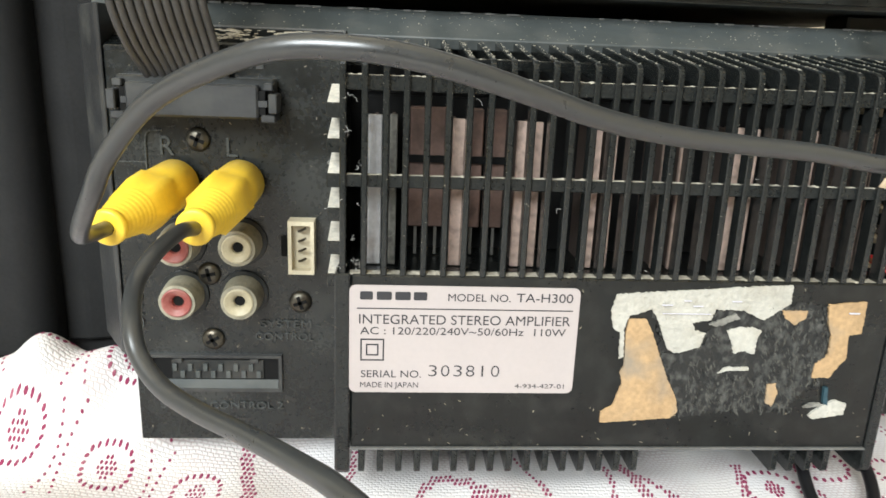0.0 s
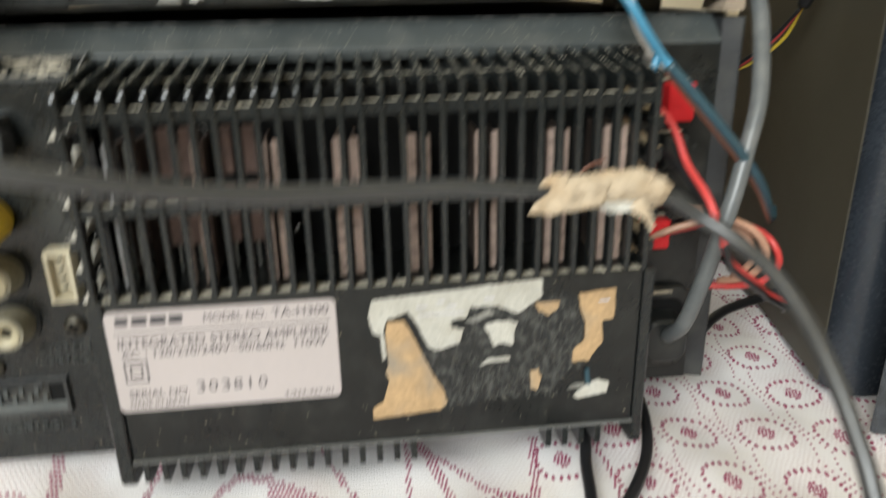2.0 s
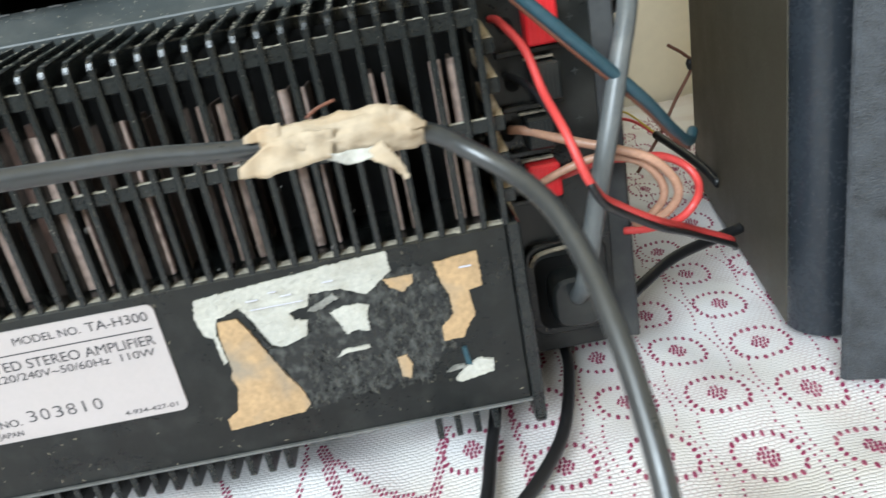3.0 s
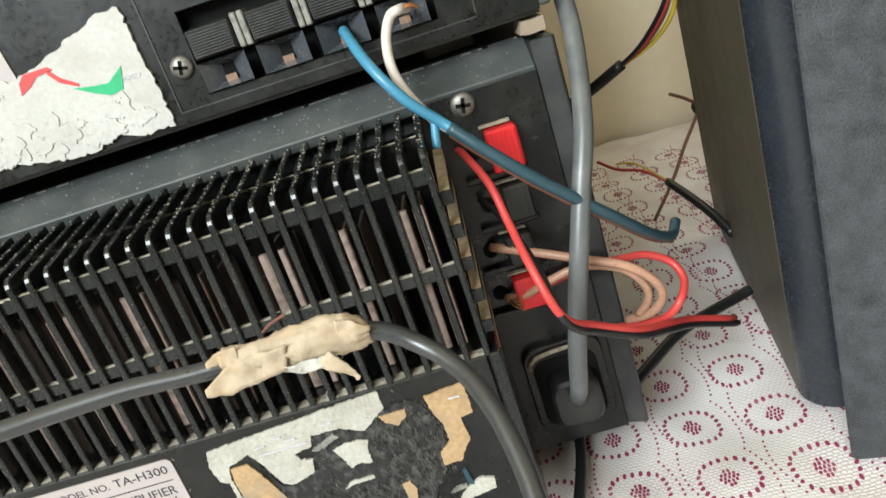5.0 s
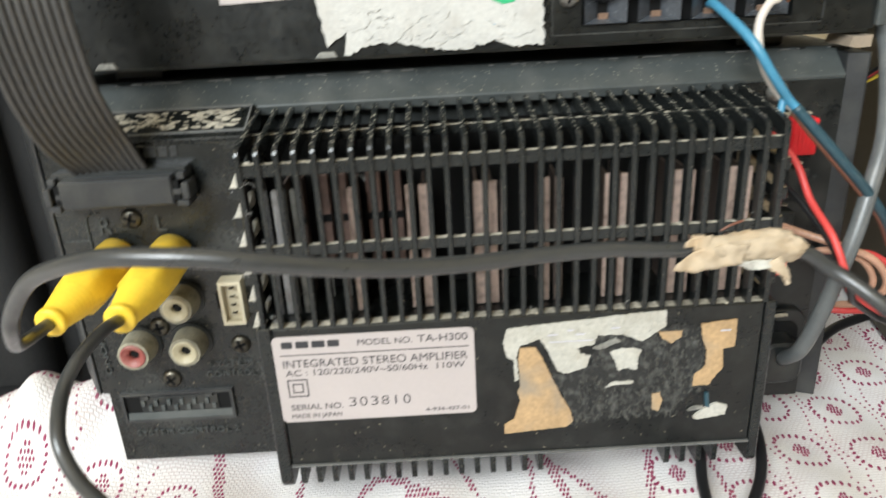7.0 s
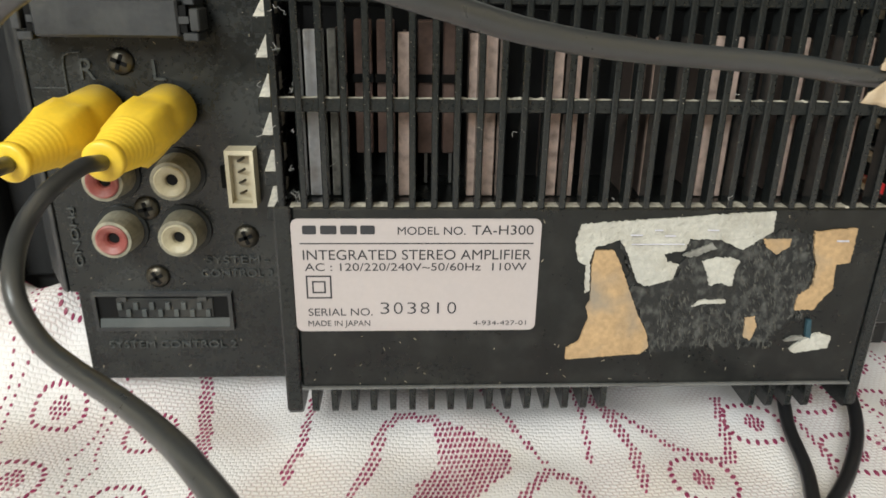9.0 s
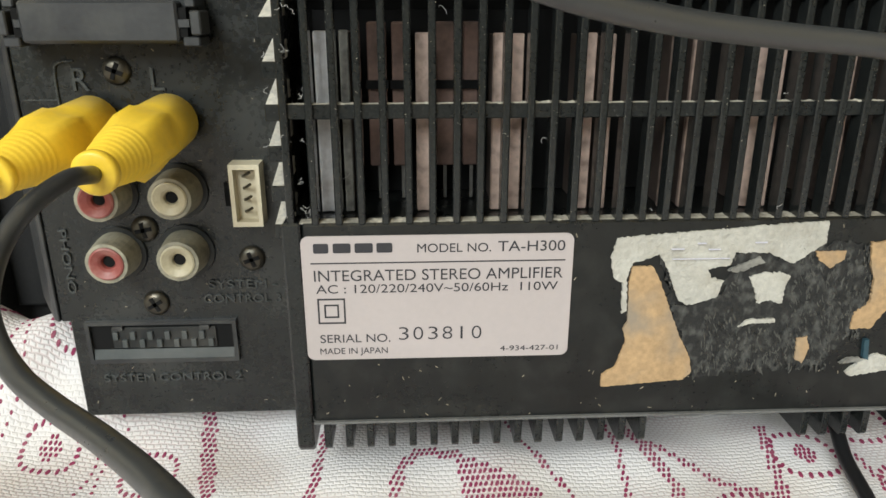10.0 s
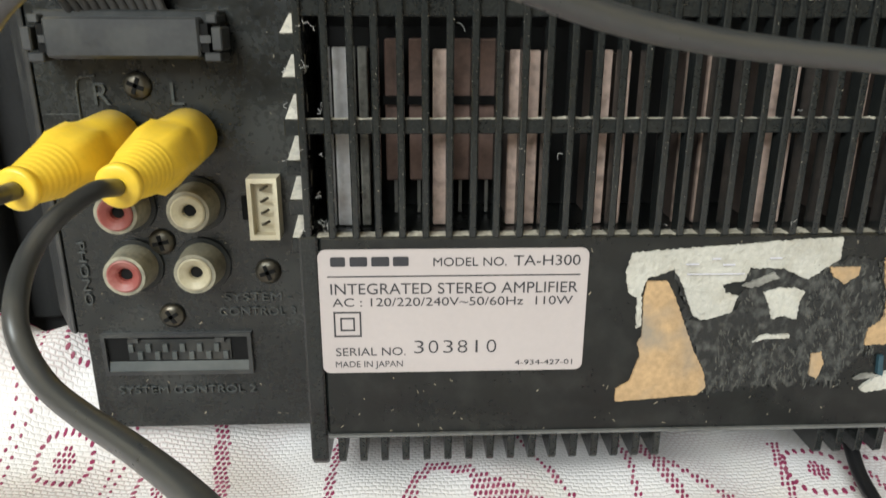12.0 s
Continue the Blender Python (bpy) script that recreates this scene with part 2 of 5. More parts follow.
def plate_with_holes(x0, x1, z0, z1, y0, y1, holes):
    """A plate facing -y made of cells, leaving rectangular openings (hx0, hx1, hz0, hz1)."""
    xs = sorted({x0, x1, *[h[0] for h in holes], *[h[1] for h in holes]})
    zs = sorted({z0, z1, *[h[2] for h in holes], *[h[3] for h in holes]})
    bm = bmesh.new()
    vs = {}

    def v(i, j, y):
        if (i, j, y) not in vs:
            vs[(i, j, y)] = bm.verts.new((xs[i], y, zs[j]))
        return vs[(i, j, y)]

    def solid(i, j):
        if not (0 <= i < len(xs) - 1 and 0 <= j < len(zs) - 1):
            return False
        cx, cz = (xs[i] + xs[i + 1]) / 2, (zs[j] + zs[j + 1]) / 2
        return not any(h[0] < cx < h[1] and h[2] < cz < h[3] for h in holes)
    for i in range(len(xs) - 1):
        for j in range(len(zs) - 1):
            if not solid(i, j):
                continue
            for y in (y0, y1):
                bm.faces.new((v(i, j, y), v(i + 1, j, y), v(i + 1, j + 1, y), v(i, j + 1, y)))
            for di, dj, a, b in ((-1, 0, (i, j), (i, j + 1)), (1, 0, (i + 1, j), (i + 1, j + 1)), (0, -1, (i, j), (i + 1, j)), (0, 1, (i, j + 1), (i + 1, j + 1))):
                if not solid(i + di, j + dj):
                    bm.faces.new((v(*a, y0), v(*b, y0), v(*b, y1), v(*a, y1)))
    return bm


def smooth_path(points, per=8):
    """Catmull-Rom through the points."""
    p = [Vector(q) for q in points]
    p = [2 * p[0] - p[1]] + p + [2 * p[-1] - p[-2]]
    res = []
    for i in range(1, len(p) - 2):
        a, b, c, d = p[i - 1:i + 3]
        for k in range(per):
            t = k / per
            res.append(0.5 * (2 * b + (c - a) * t + (2 * a - 5 * b + 4 * c - d) * t * t + (3 * b - a - 3 * c + d) * t ** 3))
    return res + [p[-2]]


def tube(points, radius, seg=14, per=8, wobble=0.0, seed=0):
    """A round cable along a smooth path."""
    path = smooth_path(points, per)
    rnd = random.Random(seed)
    bm = bmesh.new()
    side = Vector((0.3, 0.2, 1))
    rings = []
    for i, q in enumerate(path):
        d = (path[min(i + 1, len(path) - 1)] - path[max(i - 1, 0)]).normalized()
        side = (side - d * side.dot(d)).normalized()
        up = d.cross(side)
        r = radius * (1 + wobble * rnd.uniform(-1, 1))
        rings.append([bm.verts.new(q + (side * math.cos(a) + up * math.sin(a)) * r) for a in (2 * math.pi * k / seg for k in range(seg))])
    for a, b in zip(rings, rings[1:]):
        for k in range(seg):
            bm.faces.new((a[k], a[(k + 1) % seg], b[(k + 1) % seg], b[k]))
    bm.faces.new(rings[0][::-1])
    bm.faces.new(rings[-1])
    return bm


def lathe(profile, start, axis, seg=24, hexed=()):
    """Rings (distance along the axis, radius) round an axis; rings listed in hexed take a six-sided outline."""
    axis = Vector(axis).normalized()
    side = axis.orthogonal().normalized()
    up = axis.cross(side)
    bm = bmesh.new()
    rings = []
    for i, (s, r) in enumerate(profile):
        ring = []
        for k in range(seg):
            a = 2 * math.pi * k / seg
            f = math.cos(math.pi / 6) / math.cos((a % (math.pi / 3)) - math.pi / 6) if i in hexed else 1.0
            ring.append(bm.verts.new(Vector(start) + axis * s + (side * math.cos(a) + up * math.sin(a)) * r * f))
        rings.append(ring)
    for a, b in zip(rings, rings[1:]):
        for k in range(seg):
            bm.faces.new((a[k], a[(k + 1) % seg], b[(k + 1) % seg], b[k]))
    bm.faces.new(rings[0][::-1])
    bm.faces.new(rings[-1])
    return bm


def torn(outline, y0, y1, rough=0.0005, step=0.0012, seed=0):
    """A thin sheet facing -y with a ragged edge."""
    rnd = random.Random(seed)
    pts = []
    n = len(outline)
    for i in range(n):
        a, b = Vector(outline[i]), Vector(outline[(i + 1) % n])
        k = max(1, int((b - a).length / step))
        for j in range(k):
            p = a.lerp(b, j / k)
            pts.append((p.x + rnd.uniform(-rough, rough), p.y + rnd.uniform(-rough, rough)))
    return prism(pts, "y", y0, y1)


def lettering(body, x0, x1, z, height, y, mat, parent, name="lettering", turn=0.0, offset=0.0, depth=0.0002):
    """Words in the built-in font, facing -y, from x0 to x1 with capitals of that height on the baseline z."""
    cu = bpy.data.curves.new("letters", "FONT")
    cu.body, cu.extrude, cu.offset = body, 0.02, offset
    tmp = bpy.data.objects.new("letters", cu)
    me = bpy.data.meshes.new_from_object(tmp)
    bpy.data.objects.remove(tmp)
    co = np.empty(len(me.vertices) * 3)
    me.vertices.foreach_get("co", co)
    co = co.reshape(-1, 3)
    lo, hi = co.min(0), co.max(0)
    x = (co[:, 0] - lo[0]) / (hi[0] - lo[0]) * (x1 - x0)
    h = co[:, 1] / 0.70 * height
    dy = y - depth * (co[:, 2] - lo[2]) / 0.04
    c, s = math.cos(radians(turn)), math.sin(radians(turn))
    res = np.stack([x0 + x * c - h * s, dy, z + x * s + h * c], 1)
    me.vertices.foreach_set("co", res.ravel())
    me.materials.clear()
    me.materials.append(mat)
    ob = new(name, me)
    ob.parent = parent
    ob.matrix_parent_inverse = world_of(parent).inverted()
    return ob

# ---- room ----
# west and south walls stand out of view, dimmed to weaken fill and reflections
for nm, lab, dims in (
        ("wall_north", "cream painted wall behind the table", (-1.7, 2.1, 0.42, 0.54, -0.8, 2.0)),
        ("wall_east", "cream painted side wall", (2.0, 2.1, -1.9, 0.42, -0.8, 2.0)),
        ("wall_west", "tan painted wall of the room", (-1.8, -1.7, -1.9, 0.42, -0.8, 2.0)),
        ("floor", "plain room floor", (-1.8, 2.1, -2.0, 0.54, -0.9, -0.8)),
        ("ceiling", "white painted ceiling", (-1.8, 2.1, -2.0, 0.54, 2.0, 2.1))):
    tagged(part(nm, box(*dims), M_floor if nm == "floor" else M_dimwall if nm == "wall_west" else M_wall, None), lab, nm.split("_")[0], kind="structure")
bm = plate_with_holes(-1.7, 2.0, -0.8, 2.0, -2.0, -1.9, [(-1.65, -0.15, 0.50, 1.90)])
tagged(part("wall_south", bm, M_dimwall, None), "unseen wall with a window opening, darkened to cut reflections", "wall", kind="structure")

# ---- amplifier ----
AX0, AX1, AY, AZ0, AZ1 = -0.0775, 0.192, 0.036, 0.012, 0.140
amp = thing("amplifier", (0.06, 0.16, 0.0), "black stereo amplifier with its back to the viewer, on the cloth", "amplifier")
cover = part("cover", box(AX0, AX1, AY + 0.009, 0.30, AZ0, AZ1, 0.001), M_cover, amp, "dark grey cover")
# sloping lips of the cover round the back panel
part("top_lip", prism([(AY, 0.1322), (AY + 0.009, 0.1402), (AY + 0.009, 0.1290), (AY + 0.001, 0.1290)], "x", AX0 + 0.0005, AX1 - 0.0062, 0.0003), M_cover, cover)
part("side_lip", prism([(0.1858, AY + 0.001), (0.1918, AY - 0.0015), (0.1926, AY - 0.0005), (0.1926, AY + 0.009), (0.1858, AY + 0.009)], "z", AZ0, 0.1388, 0.0003), M_sideframe, cover)
part("side_lip", prism([(-0.0655, 0.0178), (-0.0672, 0.0190), (-0.0775, 0.0350), (-0.0775, AY + 0.009), (-0.0655, AY + 0.009)], "z", 0.0400, 0.1372, 0.0003), M_sideframe, cover)
part("right_panel", box(0.150, 0.1857, 0.036, 0.045, AZ0, 0.1310), M_panel, amp)
jack_panel = part("jack_panel", prism([(-0.0653, 0.1255), (-0.0034, 0.1255), (-0.0034, 0.012), (-0.0632, 0.012), (-0.0632, 0.040), (-0.0653, 0.040)], "y", 0.0185, 0.045, 0.0003), M_jackpanel, amp)
for fx in (-0.04, 0.165):
    for fy in (0.07, 0.26):
        part("rubber_foot", lathe([(0, 0.009), (0.0125, 0.010)], (fx, fy, 0.0), (0, 0, 1)), M_black, amp)
# dust lying on the ledge above the jack panel
rnd = random.Random(4)
ledge = part("ledge", prism([(0.0187, 0.1250), (0.0187, 0.1268), (0.0355, 0.1332), (0.0355, 0.1250)], "x", -0.0653, -0.0030, 0.0002), M_panel, jack_panel)
SL = (0.1332 - 0.1268) / 0.0168
for x0, x1, y0, y1 in ((-0.0500, -0.0034, 0.0215, 0.0221), (-0.0500, -0.0034, 0.0342, 0.0348), (-0.0500, -0.0494, 0.0221, 0.0342), (-0.0040, -0.0034, 0.0221, 0.0342)):
    part("rim", prism([(y0, 0.1268 + SL * (y0 - 0.0187) - 0.0002), (y1, 0.1268 + SL * (y1 - 0.0187) - 0.0002), (y1, 0.1268 + SL * (y1 - 0.0187) + 0.0004), (y0, 0.1268 + SL * (y0 - 0.0187) + 0.0004)], "x", x0, x1), M_chip, ledge)
bm = bmesh.new()
tilt_m = Matrix.Rotation(math.atan(SL), 4, "X")
for i in range(170):
    x, y, r = rnd.uniform(-0.047, -0.007), rnd.uniform(0.0235, 0.0330), rnd.uniform(0.0003, 0.0010)
    bmesh.ops.create_icosphere(bm, subdivisions=1, radius=r, matrix=Matrix.Translation((x, y, 0.1268 + SL * (y - 0.0187))) @ tilt_m @ Matrix.Diagonal((1.9, 0.8, 0.22, 1)))
tagged(part("dust", bm, M_ledgedust, jack_panel), kind="stuff")
for x0, x1 in ((-0.034, -0.0305), (-0.0295, -0.027), (-0.026, -0.024)):
    part("emboss", box(x0, x1, 0.0182, 0.019, 0.1220, 0.1250), M_emboss, jack_panel)

# grille box
NS, X0, PITCH = 30, -0.0018, 0.00528
XR = X0 + (NS - 1) * PITCH + 0.0008
lower = part("lower_panel", box(0.0003, XR - 0.0008, 0.0, 0.034, 0.0200, 0.0712, 0.0006), M_panel, amp)
part("bottom_bar", box(0.0005, XR - 0.0008, -0.0009, 0.002, 0.0199, 0.0205, 0.0001), M_chip, lower)
grille = part("grille", box(-0.0026, XR, 0.0012, 0.0034, 0.0942, 0.0974, 0.0002), M_slat, amp)
part("crossbar", box(-0.0026, XR, 0.0012, 0.0034, 0.1185, 0.1222, 0.0002), M_slat, grille)
part("crossbar", box(-0.0026, XR, 0.0185, 0.0205, 0.1240, 0.1268, 0.0002), M_slat, grille)
for y0, y1, z in ((0.0013, 0.0034, 0.0974), (0.0013, 0.0034, 0.1222), (0.0186, 0.0204, 0.1268), (0.0006, 0.0044, 0.0712)):
    bm = bmesh.new()
    for i in range(NS - 1):
        xa, xb = X0 + i * PITCH + 0.0008, X0 + (i + 1) * PITCH - 0.0008
        thick = rnd.uniform(0.5, 1.3)
        add_box(bm, xa, xb, y0 + 0.0001, y1 - 0.0002, z - 0.0002, z + 0.00005)
        for k in range(6):
            side = rnd.choice((xa, xb, rnd.uniform(xa, xb)))
            bmesh.ops.create_icosphere(bm, subdivisions=1, radius=rnd.uniform(0.0003, 0.0007) * thick, matrix=Matrix.Translation((min(max(side, xa + 0.0004), xb - 0.0004), rnd.uniform(y0 + 0.0002, y1 - 0.0003), z)) @ Matrix.Diagonal((1.4, 0.9, rnd.uniform(0.25, 0.6), 1)))
    tagged(part("dust", bm, M_ledgedust, grille), kind="stuff")
prof = [(0.0, 0.0708), (0.0, 0.1248), (0.0006, 0.1262), (0.0020, 0.1272), (0.0345, 0.1316), (0.0345, 0.1270), (0.0055, 0.1226), (0.0045, 0.1214), (0.0045, 0.0708)]
first = part("slat", prism(prof, "x", -0.0008, 0.0008, 0.00028), M_slat, grille)
for i in range(NS):
    ob = first if i == 0 else new("slat", first.data)
    if i:
        ob.parent = grille
        ob.matrix_parent_inverse = first.matrix_parent_inverse.copy()
    ob.location = (X0 + i * PITCH + rnd.uniform(-0.0001, 0.0001), 0, 0)
# dust specks along the slat tops, front edges and the upper lip
rd = random.Random(203)
bm = bmesh.new()
for k in range(1500):
    x = X0 + rd.randrange(NS) * PITCH + rd.uniform(-0.0007, 0.0007)
    if k % 5 < 3:
        f = rd.random()
        at = (x, 0.0022 + 0.0320 * f, 0.1273 + 0.0043 * f)
    elif k % 5 == 3:
        at = (x, 0.0, rd.uniform(0.073, 0.124))
    else:
        at = (rd.uniform(-0.06, 0.18), 0.0365 + 0.0080 * rd.random(), 0.0)
        at = (at[0], at[1], 0.1322 + (at[1] - 0.036) * 0.889)
    r = rd.uniform(0.00004, 0.00010) if k % 5 == 3 else rd.uniform(0.00006, 0.00020)
    bmesh.ops.create_icosphere(bm, subdivisions=1, radius=r, matrix=Matrix.Translation(at) @ Matrix.Diagonal((rd.uniform(0.8, 2.0), rd.uniform(0.8, 2.0), rd.uniform(0.5, 1.0), 1)))
tagged(part("dust", bm, M_ledgedust, grille), kind="stuff")
# open bottom: short fins under the lower panel
tooth = None
for i in list(range(1, 17)) + [24, 25, 26, 27]:
    if tooth is None:
        tooth = part("bottom_fin", prism([(0.0002, 0.0198), (0.0002, 0.0128), (0.0010, 0.0118), (0.034, 0.0122), (0.034, 0.0198)], "x", -0.0009, 0.0009, 0.0002), M_slat, lower)
        ob = tooth
    else:
        ob = new("bottom_fin", tooth.data)
        ob.parent = lower
        ob.matrix_parent_inverse = tooth.matrix_parent_inverse.copy()
    ob.location = (X0 + i * PITCH, 0, 0)
for x, w in ((-0.0040, 0.0042), (XR - 0.0007, 0.0032)):
    part("corner_foot", prism([(-0.0006, 0.0715), (-0.0006, 0.0135), (0.0008, 0.0115), (0.006, 0.0112), (0.034, 0.0125), (0.034, 0.0715)], "x", x, x + w, 0.0005), M_slat, lower)
for seed, x0, x1, y, z0, z1, count, owner in ((31, 0.002, 0.150, -0.0001, 0.021, 0.036, 34, lower), (32, 0.062, 0.150, -0.0001, 0.022, 0.070, 26, lower), (33, -0.062, -0.006, 0.0184, 0.014, 0.124, 60, jack_panel)):
    r2 = random.Random(seed)
    bm = bmesh.new()
    for k in range(count):
        cx, cz, a, n = r2.uniform(x0, x1), r2.uniform(z0, z1), r2.uniform(0, 6.28), r2.uniform(0.0001, 0.0005)
        m = Matrix.Translation((cx, y, cz)) @ Matrix.Rotation(a, 4, "Y") @ Matrix.Diagonal((n * 2, 0.0001, 0.00016, 1))
        bmesh.ops.create_cube(bm, size=1, matrix=m)
    tagged(part("lint", bm, M_dust, owner), kind="stuff")
# side ladders with dusty steps
for i in range(6):
    z = 0.0700 + i * 0.0090
    for x0, x1, yb in ((-0.0062, -0.0026, 0.0180), (XR, XR + 0.0030, 0.034)):
        part("side_rung", box(x0, x1, 0.0035, yb, z - 0.0035, z, 0.0002), M_slat, grille)
        part("dusty_step", prism([(0.0040, z + 0.0001), (yb - 0.0002, z + 0.0001), (yb - 0.0002, z + 0.0040)], "x", x0 + 0.0002, x1 - 0.0002), M_tandust if x0 > 0 else M_pale, grille)
# near-black sheets paint the shade behind the slats
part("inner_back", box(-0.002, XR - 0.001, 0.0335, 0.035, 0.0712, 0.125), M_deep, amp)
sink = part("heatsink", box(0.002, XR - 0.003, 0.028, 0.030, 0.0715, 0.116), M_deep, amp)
# pressed heatsink: pale front flanges in pairs, webs darkened for their shade, packages in the shade behind
for k, (x, w, top) in enumerate(((0.0060, 0.0018, 0.1120), (0.0108, 0.0010, 0.1122), (0.0280, 0.0016, 0.1116), (0.0450, 0.0014, 0.1115), (0.0490, 0.0014, 0.1114), (0.0652, 0.0014, 0.1115), (0.0696, 0.0013, 0.1113), (0.0852, 0.0014, 0.1115), (0.0896, 0.0010, 0.1112),
                                 (0.1044, 0.0014, 0.1116), (0.1088, 0.0012, 0.1114), (0.1250, 0.0014, 0.1115), (0.1292, 0.0007, 0.1112), (0.1412, 0.0014, 0.1117), (0.1455, 0.0014, 0.1116))):
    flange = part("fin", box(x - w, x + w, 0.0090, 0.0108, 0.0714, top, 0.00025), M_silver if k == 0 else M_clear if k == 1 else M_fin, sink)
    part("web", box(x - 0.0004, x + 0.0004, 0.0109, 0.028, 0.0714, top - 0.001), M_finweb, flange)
for x in (0.0175, 0.0232, 0.0335, 0.0400):
    pack = part("transistor", box(x - 0.0022, x + 0.0022, 0.0190, 0.0240, 0.0800, 0.1135, 0.0003), M_package, sink)
    part("clamp", box(x - 0.0026, x + 0.0026, 0.0180, 0.0192, 0.0985, 0.1005), M_deep, pack)
    part("lead", box(x - 0.0004, x + 0.0004, 0.0200, 0.0206, 0.0716, 0.0800), M_contact, pack)

# rating label, its print a hair proud of the paper
lab = part("rating_label", prism(rounded_rect(0.0, 0.0620, 0.0375, 0.0684, 0.0018), "y", -0.0004, 0.0005), M_label, amp, "white rating label with black print")
LY = -0.00042
for body, x0, x1, z, h, off in (
        ("MODEL NO.", 0.0262, 0.0430, 0.0643, 0.0021, 0), ("TA-H300", 0.0446, 0.0600, 0.0643, 0.0025, 0),
        ("INTEGRATED STEREO AMPLIFIER", 0.0026, 0.0598, 0.0576, 0.0027, 0), ("AC : 120/220/240V\u223c50/60Hz  110W", 0.0029, 0.0588, 0.0546, 0.0021, 0),
        ("SERIAL NO.", 0.0032, 0.0196, 0.0420, 0.0021, 0),
        ("MADE IN JAPAN", 0.0030, 0.0189, 0.0390, 0.0016, 0), ("4-934-427-01", 0.0457, 0.0596, 0.0390, 0.0013, 0)):
    lettering(body.replace("\u223c", "~"), x0, x1, z, h, LY, M_ink, lab, offset=off, depth=0.00006)
for k, digit in enumerate("303810"):
    x = 0.0216 + k * 0.00345 + (0.0008 if digit == "1" else 0)
    lettering(digit, x, x + (0.0005 if digit == "1" else 0.0023), 0.0424, 0.0034, LY, M_ink, lab, offset=-0.012, depth=0.00006)
part("rule", box(0.0020, 0.0602, LY - 0.00006, LY + 0.0001, 0.0618, 0.0621), M_ink, lab)
for k, (x0, x1) in enumerate(((0.0028, 0.0062), (0.0072, 0.0112), (0.0121, 0.0162), (0.0170, 0.0206))):
    part("logo_bar", prism(rounded_rect(x0, x1, 0.0644, 0.0667, 0.0004), "y", LY - 0.00006, LY + 0.0001), M_ink, lab)
for a in (0.0032, 0.0017):
    part("square_mark", plate_with_holes(0.0062 - a, 0.0062 + a, 0.0501 - a, 0.0501 + a, LY - 0.00006, LY + 0.0001, [(0.0066 - a, 0.0058 + a, 0.0505 - a, 0.0497 + a)]), M_ink, lab)

# hairs and lint caught on the grille
r3 = random.Random(77)
bm = bmesh.new()
for k in range(60):
    x = r3.choice((-0.0040, -0.0020, 0.0015, r3.uniform(0, 0.15)))
    z = r3.choice((0.072, 0.0795, 0.0885, 0.0978, 0.1065, 0.1150))
    o = Vector((x + r3.uniform(-0.001, 0.001), r3.uniform(-0.0005, 0.004), z + r3.uniform(0, 0.002)))
    pts = [o]
    for j in range(3):
        pts.append(pts[-1] + Vector((r3.uniform(-1, 1), r3.uniform(-0.6, 0.3), r3.uniform(-0.5, 1))) * 0.0009)
    hair = tube(pts, 0.00005, 4, 3)
    tmp = bpy.data.meshes.new("hair")
    hair.to_mesh(tmp)
    hair.free()
    bm.from_mesh(tmp)
    bpy.data.meshes.remove(tmp)
tagged(part("hairs", bm, M_lint, grille), kind="stuff")

# remains of a torn sticker
M_residue = material("black_fibrous_residue", (0.016, 0.016, 0.015), 0.8, vary=0.6, scale=250, bump=1.0, bump_scale=900, dirt=(0.11, 0.11, 0.10), dirt_amount=0.75, dirt_scale=420, stretch=0.75, bump_dist=0.0005)
M_fibre = material("grey_paper_fibre", (0.075, 0.073, 0.064), 0.9, vary=0.5, scale=250, bump=1.0, bump_scale=900, dirt=(0.02, 0.02, 0.02), dirt_amount=0.6, dirt_scale=600)
PAPER_TOP = [(0.0720, 0.0670), (0.0840, 0.0680), (0.1000, 0.0690), (0.1120, 0.0700), (0.1210, 0.0703), (0.1210, 0.0650), (0.1180, 0.0630), (0.1140, 0.0600), (0.1120, 0.0610), (0.1080, 0.0630), (0.1040, 0.0630), (0.1000, 0.0630), (0.0990, 0.0600), (0.0940, 0.0590), (0.0950, 0.0570), (0.0980, 0.0560), (0.0970, 0.0520), (0.0940, 0.0510), (0.0900, 0.0500), (0.0880, 0.0510), (0.0860, 0.0550), (0.0840, 0.0600), (0.0820, 0.0630), (0.0800, 0.0620), (0.0760, 0.0610), (0.0750, 0.0570), (0.0755, 0.0490), (0.0745, 0.0480), (0.0740, 0.0560), (0.0720, 0.0570), (0.0708, 0.0620)]
GLUE_LEFT = [(0.0760, 0.0600), (0.0810, 0.0600), (0.0830, 0.0560), (0.0860, 0.0490), (0.0890, 0.0420), (0.0922, 0.0360), (0.0930, 0.0320), (0.0910, 0.0300), (0.0708, 0.0285), (0.0708, 0.0320), (0.0740, 0.0340), (0.0760, 0.0410), (0.0750, 0.0440), (0.0760, 0.0460), (0.0755, 0.0560)]
PAPER_MID = [(0.1040, 0.0570), (0.1080, 0.0580), (0.1120, 0.0580), (0.1140, 0.0570), (0.1130, 0.0550), (0.1130, 0.0500), (0.1120, 0.0500), (0.1100, 0.0510), (0.1070, 0.0500), (0.1060, 0.0530)]
GLUE_RIGHT = [(0.1320, 0.0650), (0.1430, 0.0660), (0.1430, 0.0565), (0.1395, 0.0560), (0.1400, 0.0490), (0.1370, 0.0450), (0.1360, 0.0430), (0.1310, 0.0430), (0.1310, 0.0470), (0.1345, 0.0500), (0.1345, 0.0550), (0.1325, 0.0610)]
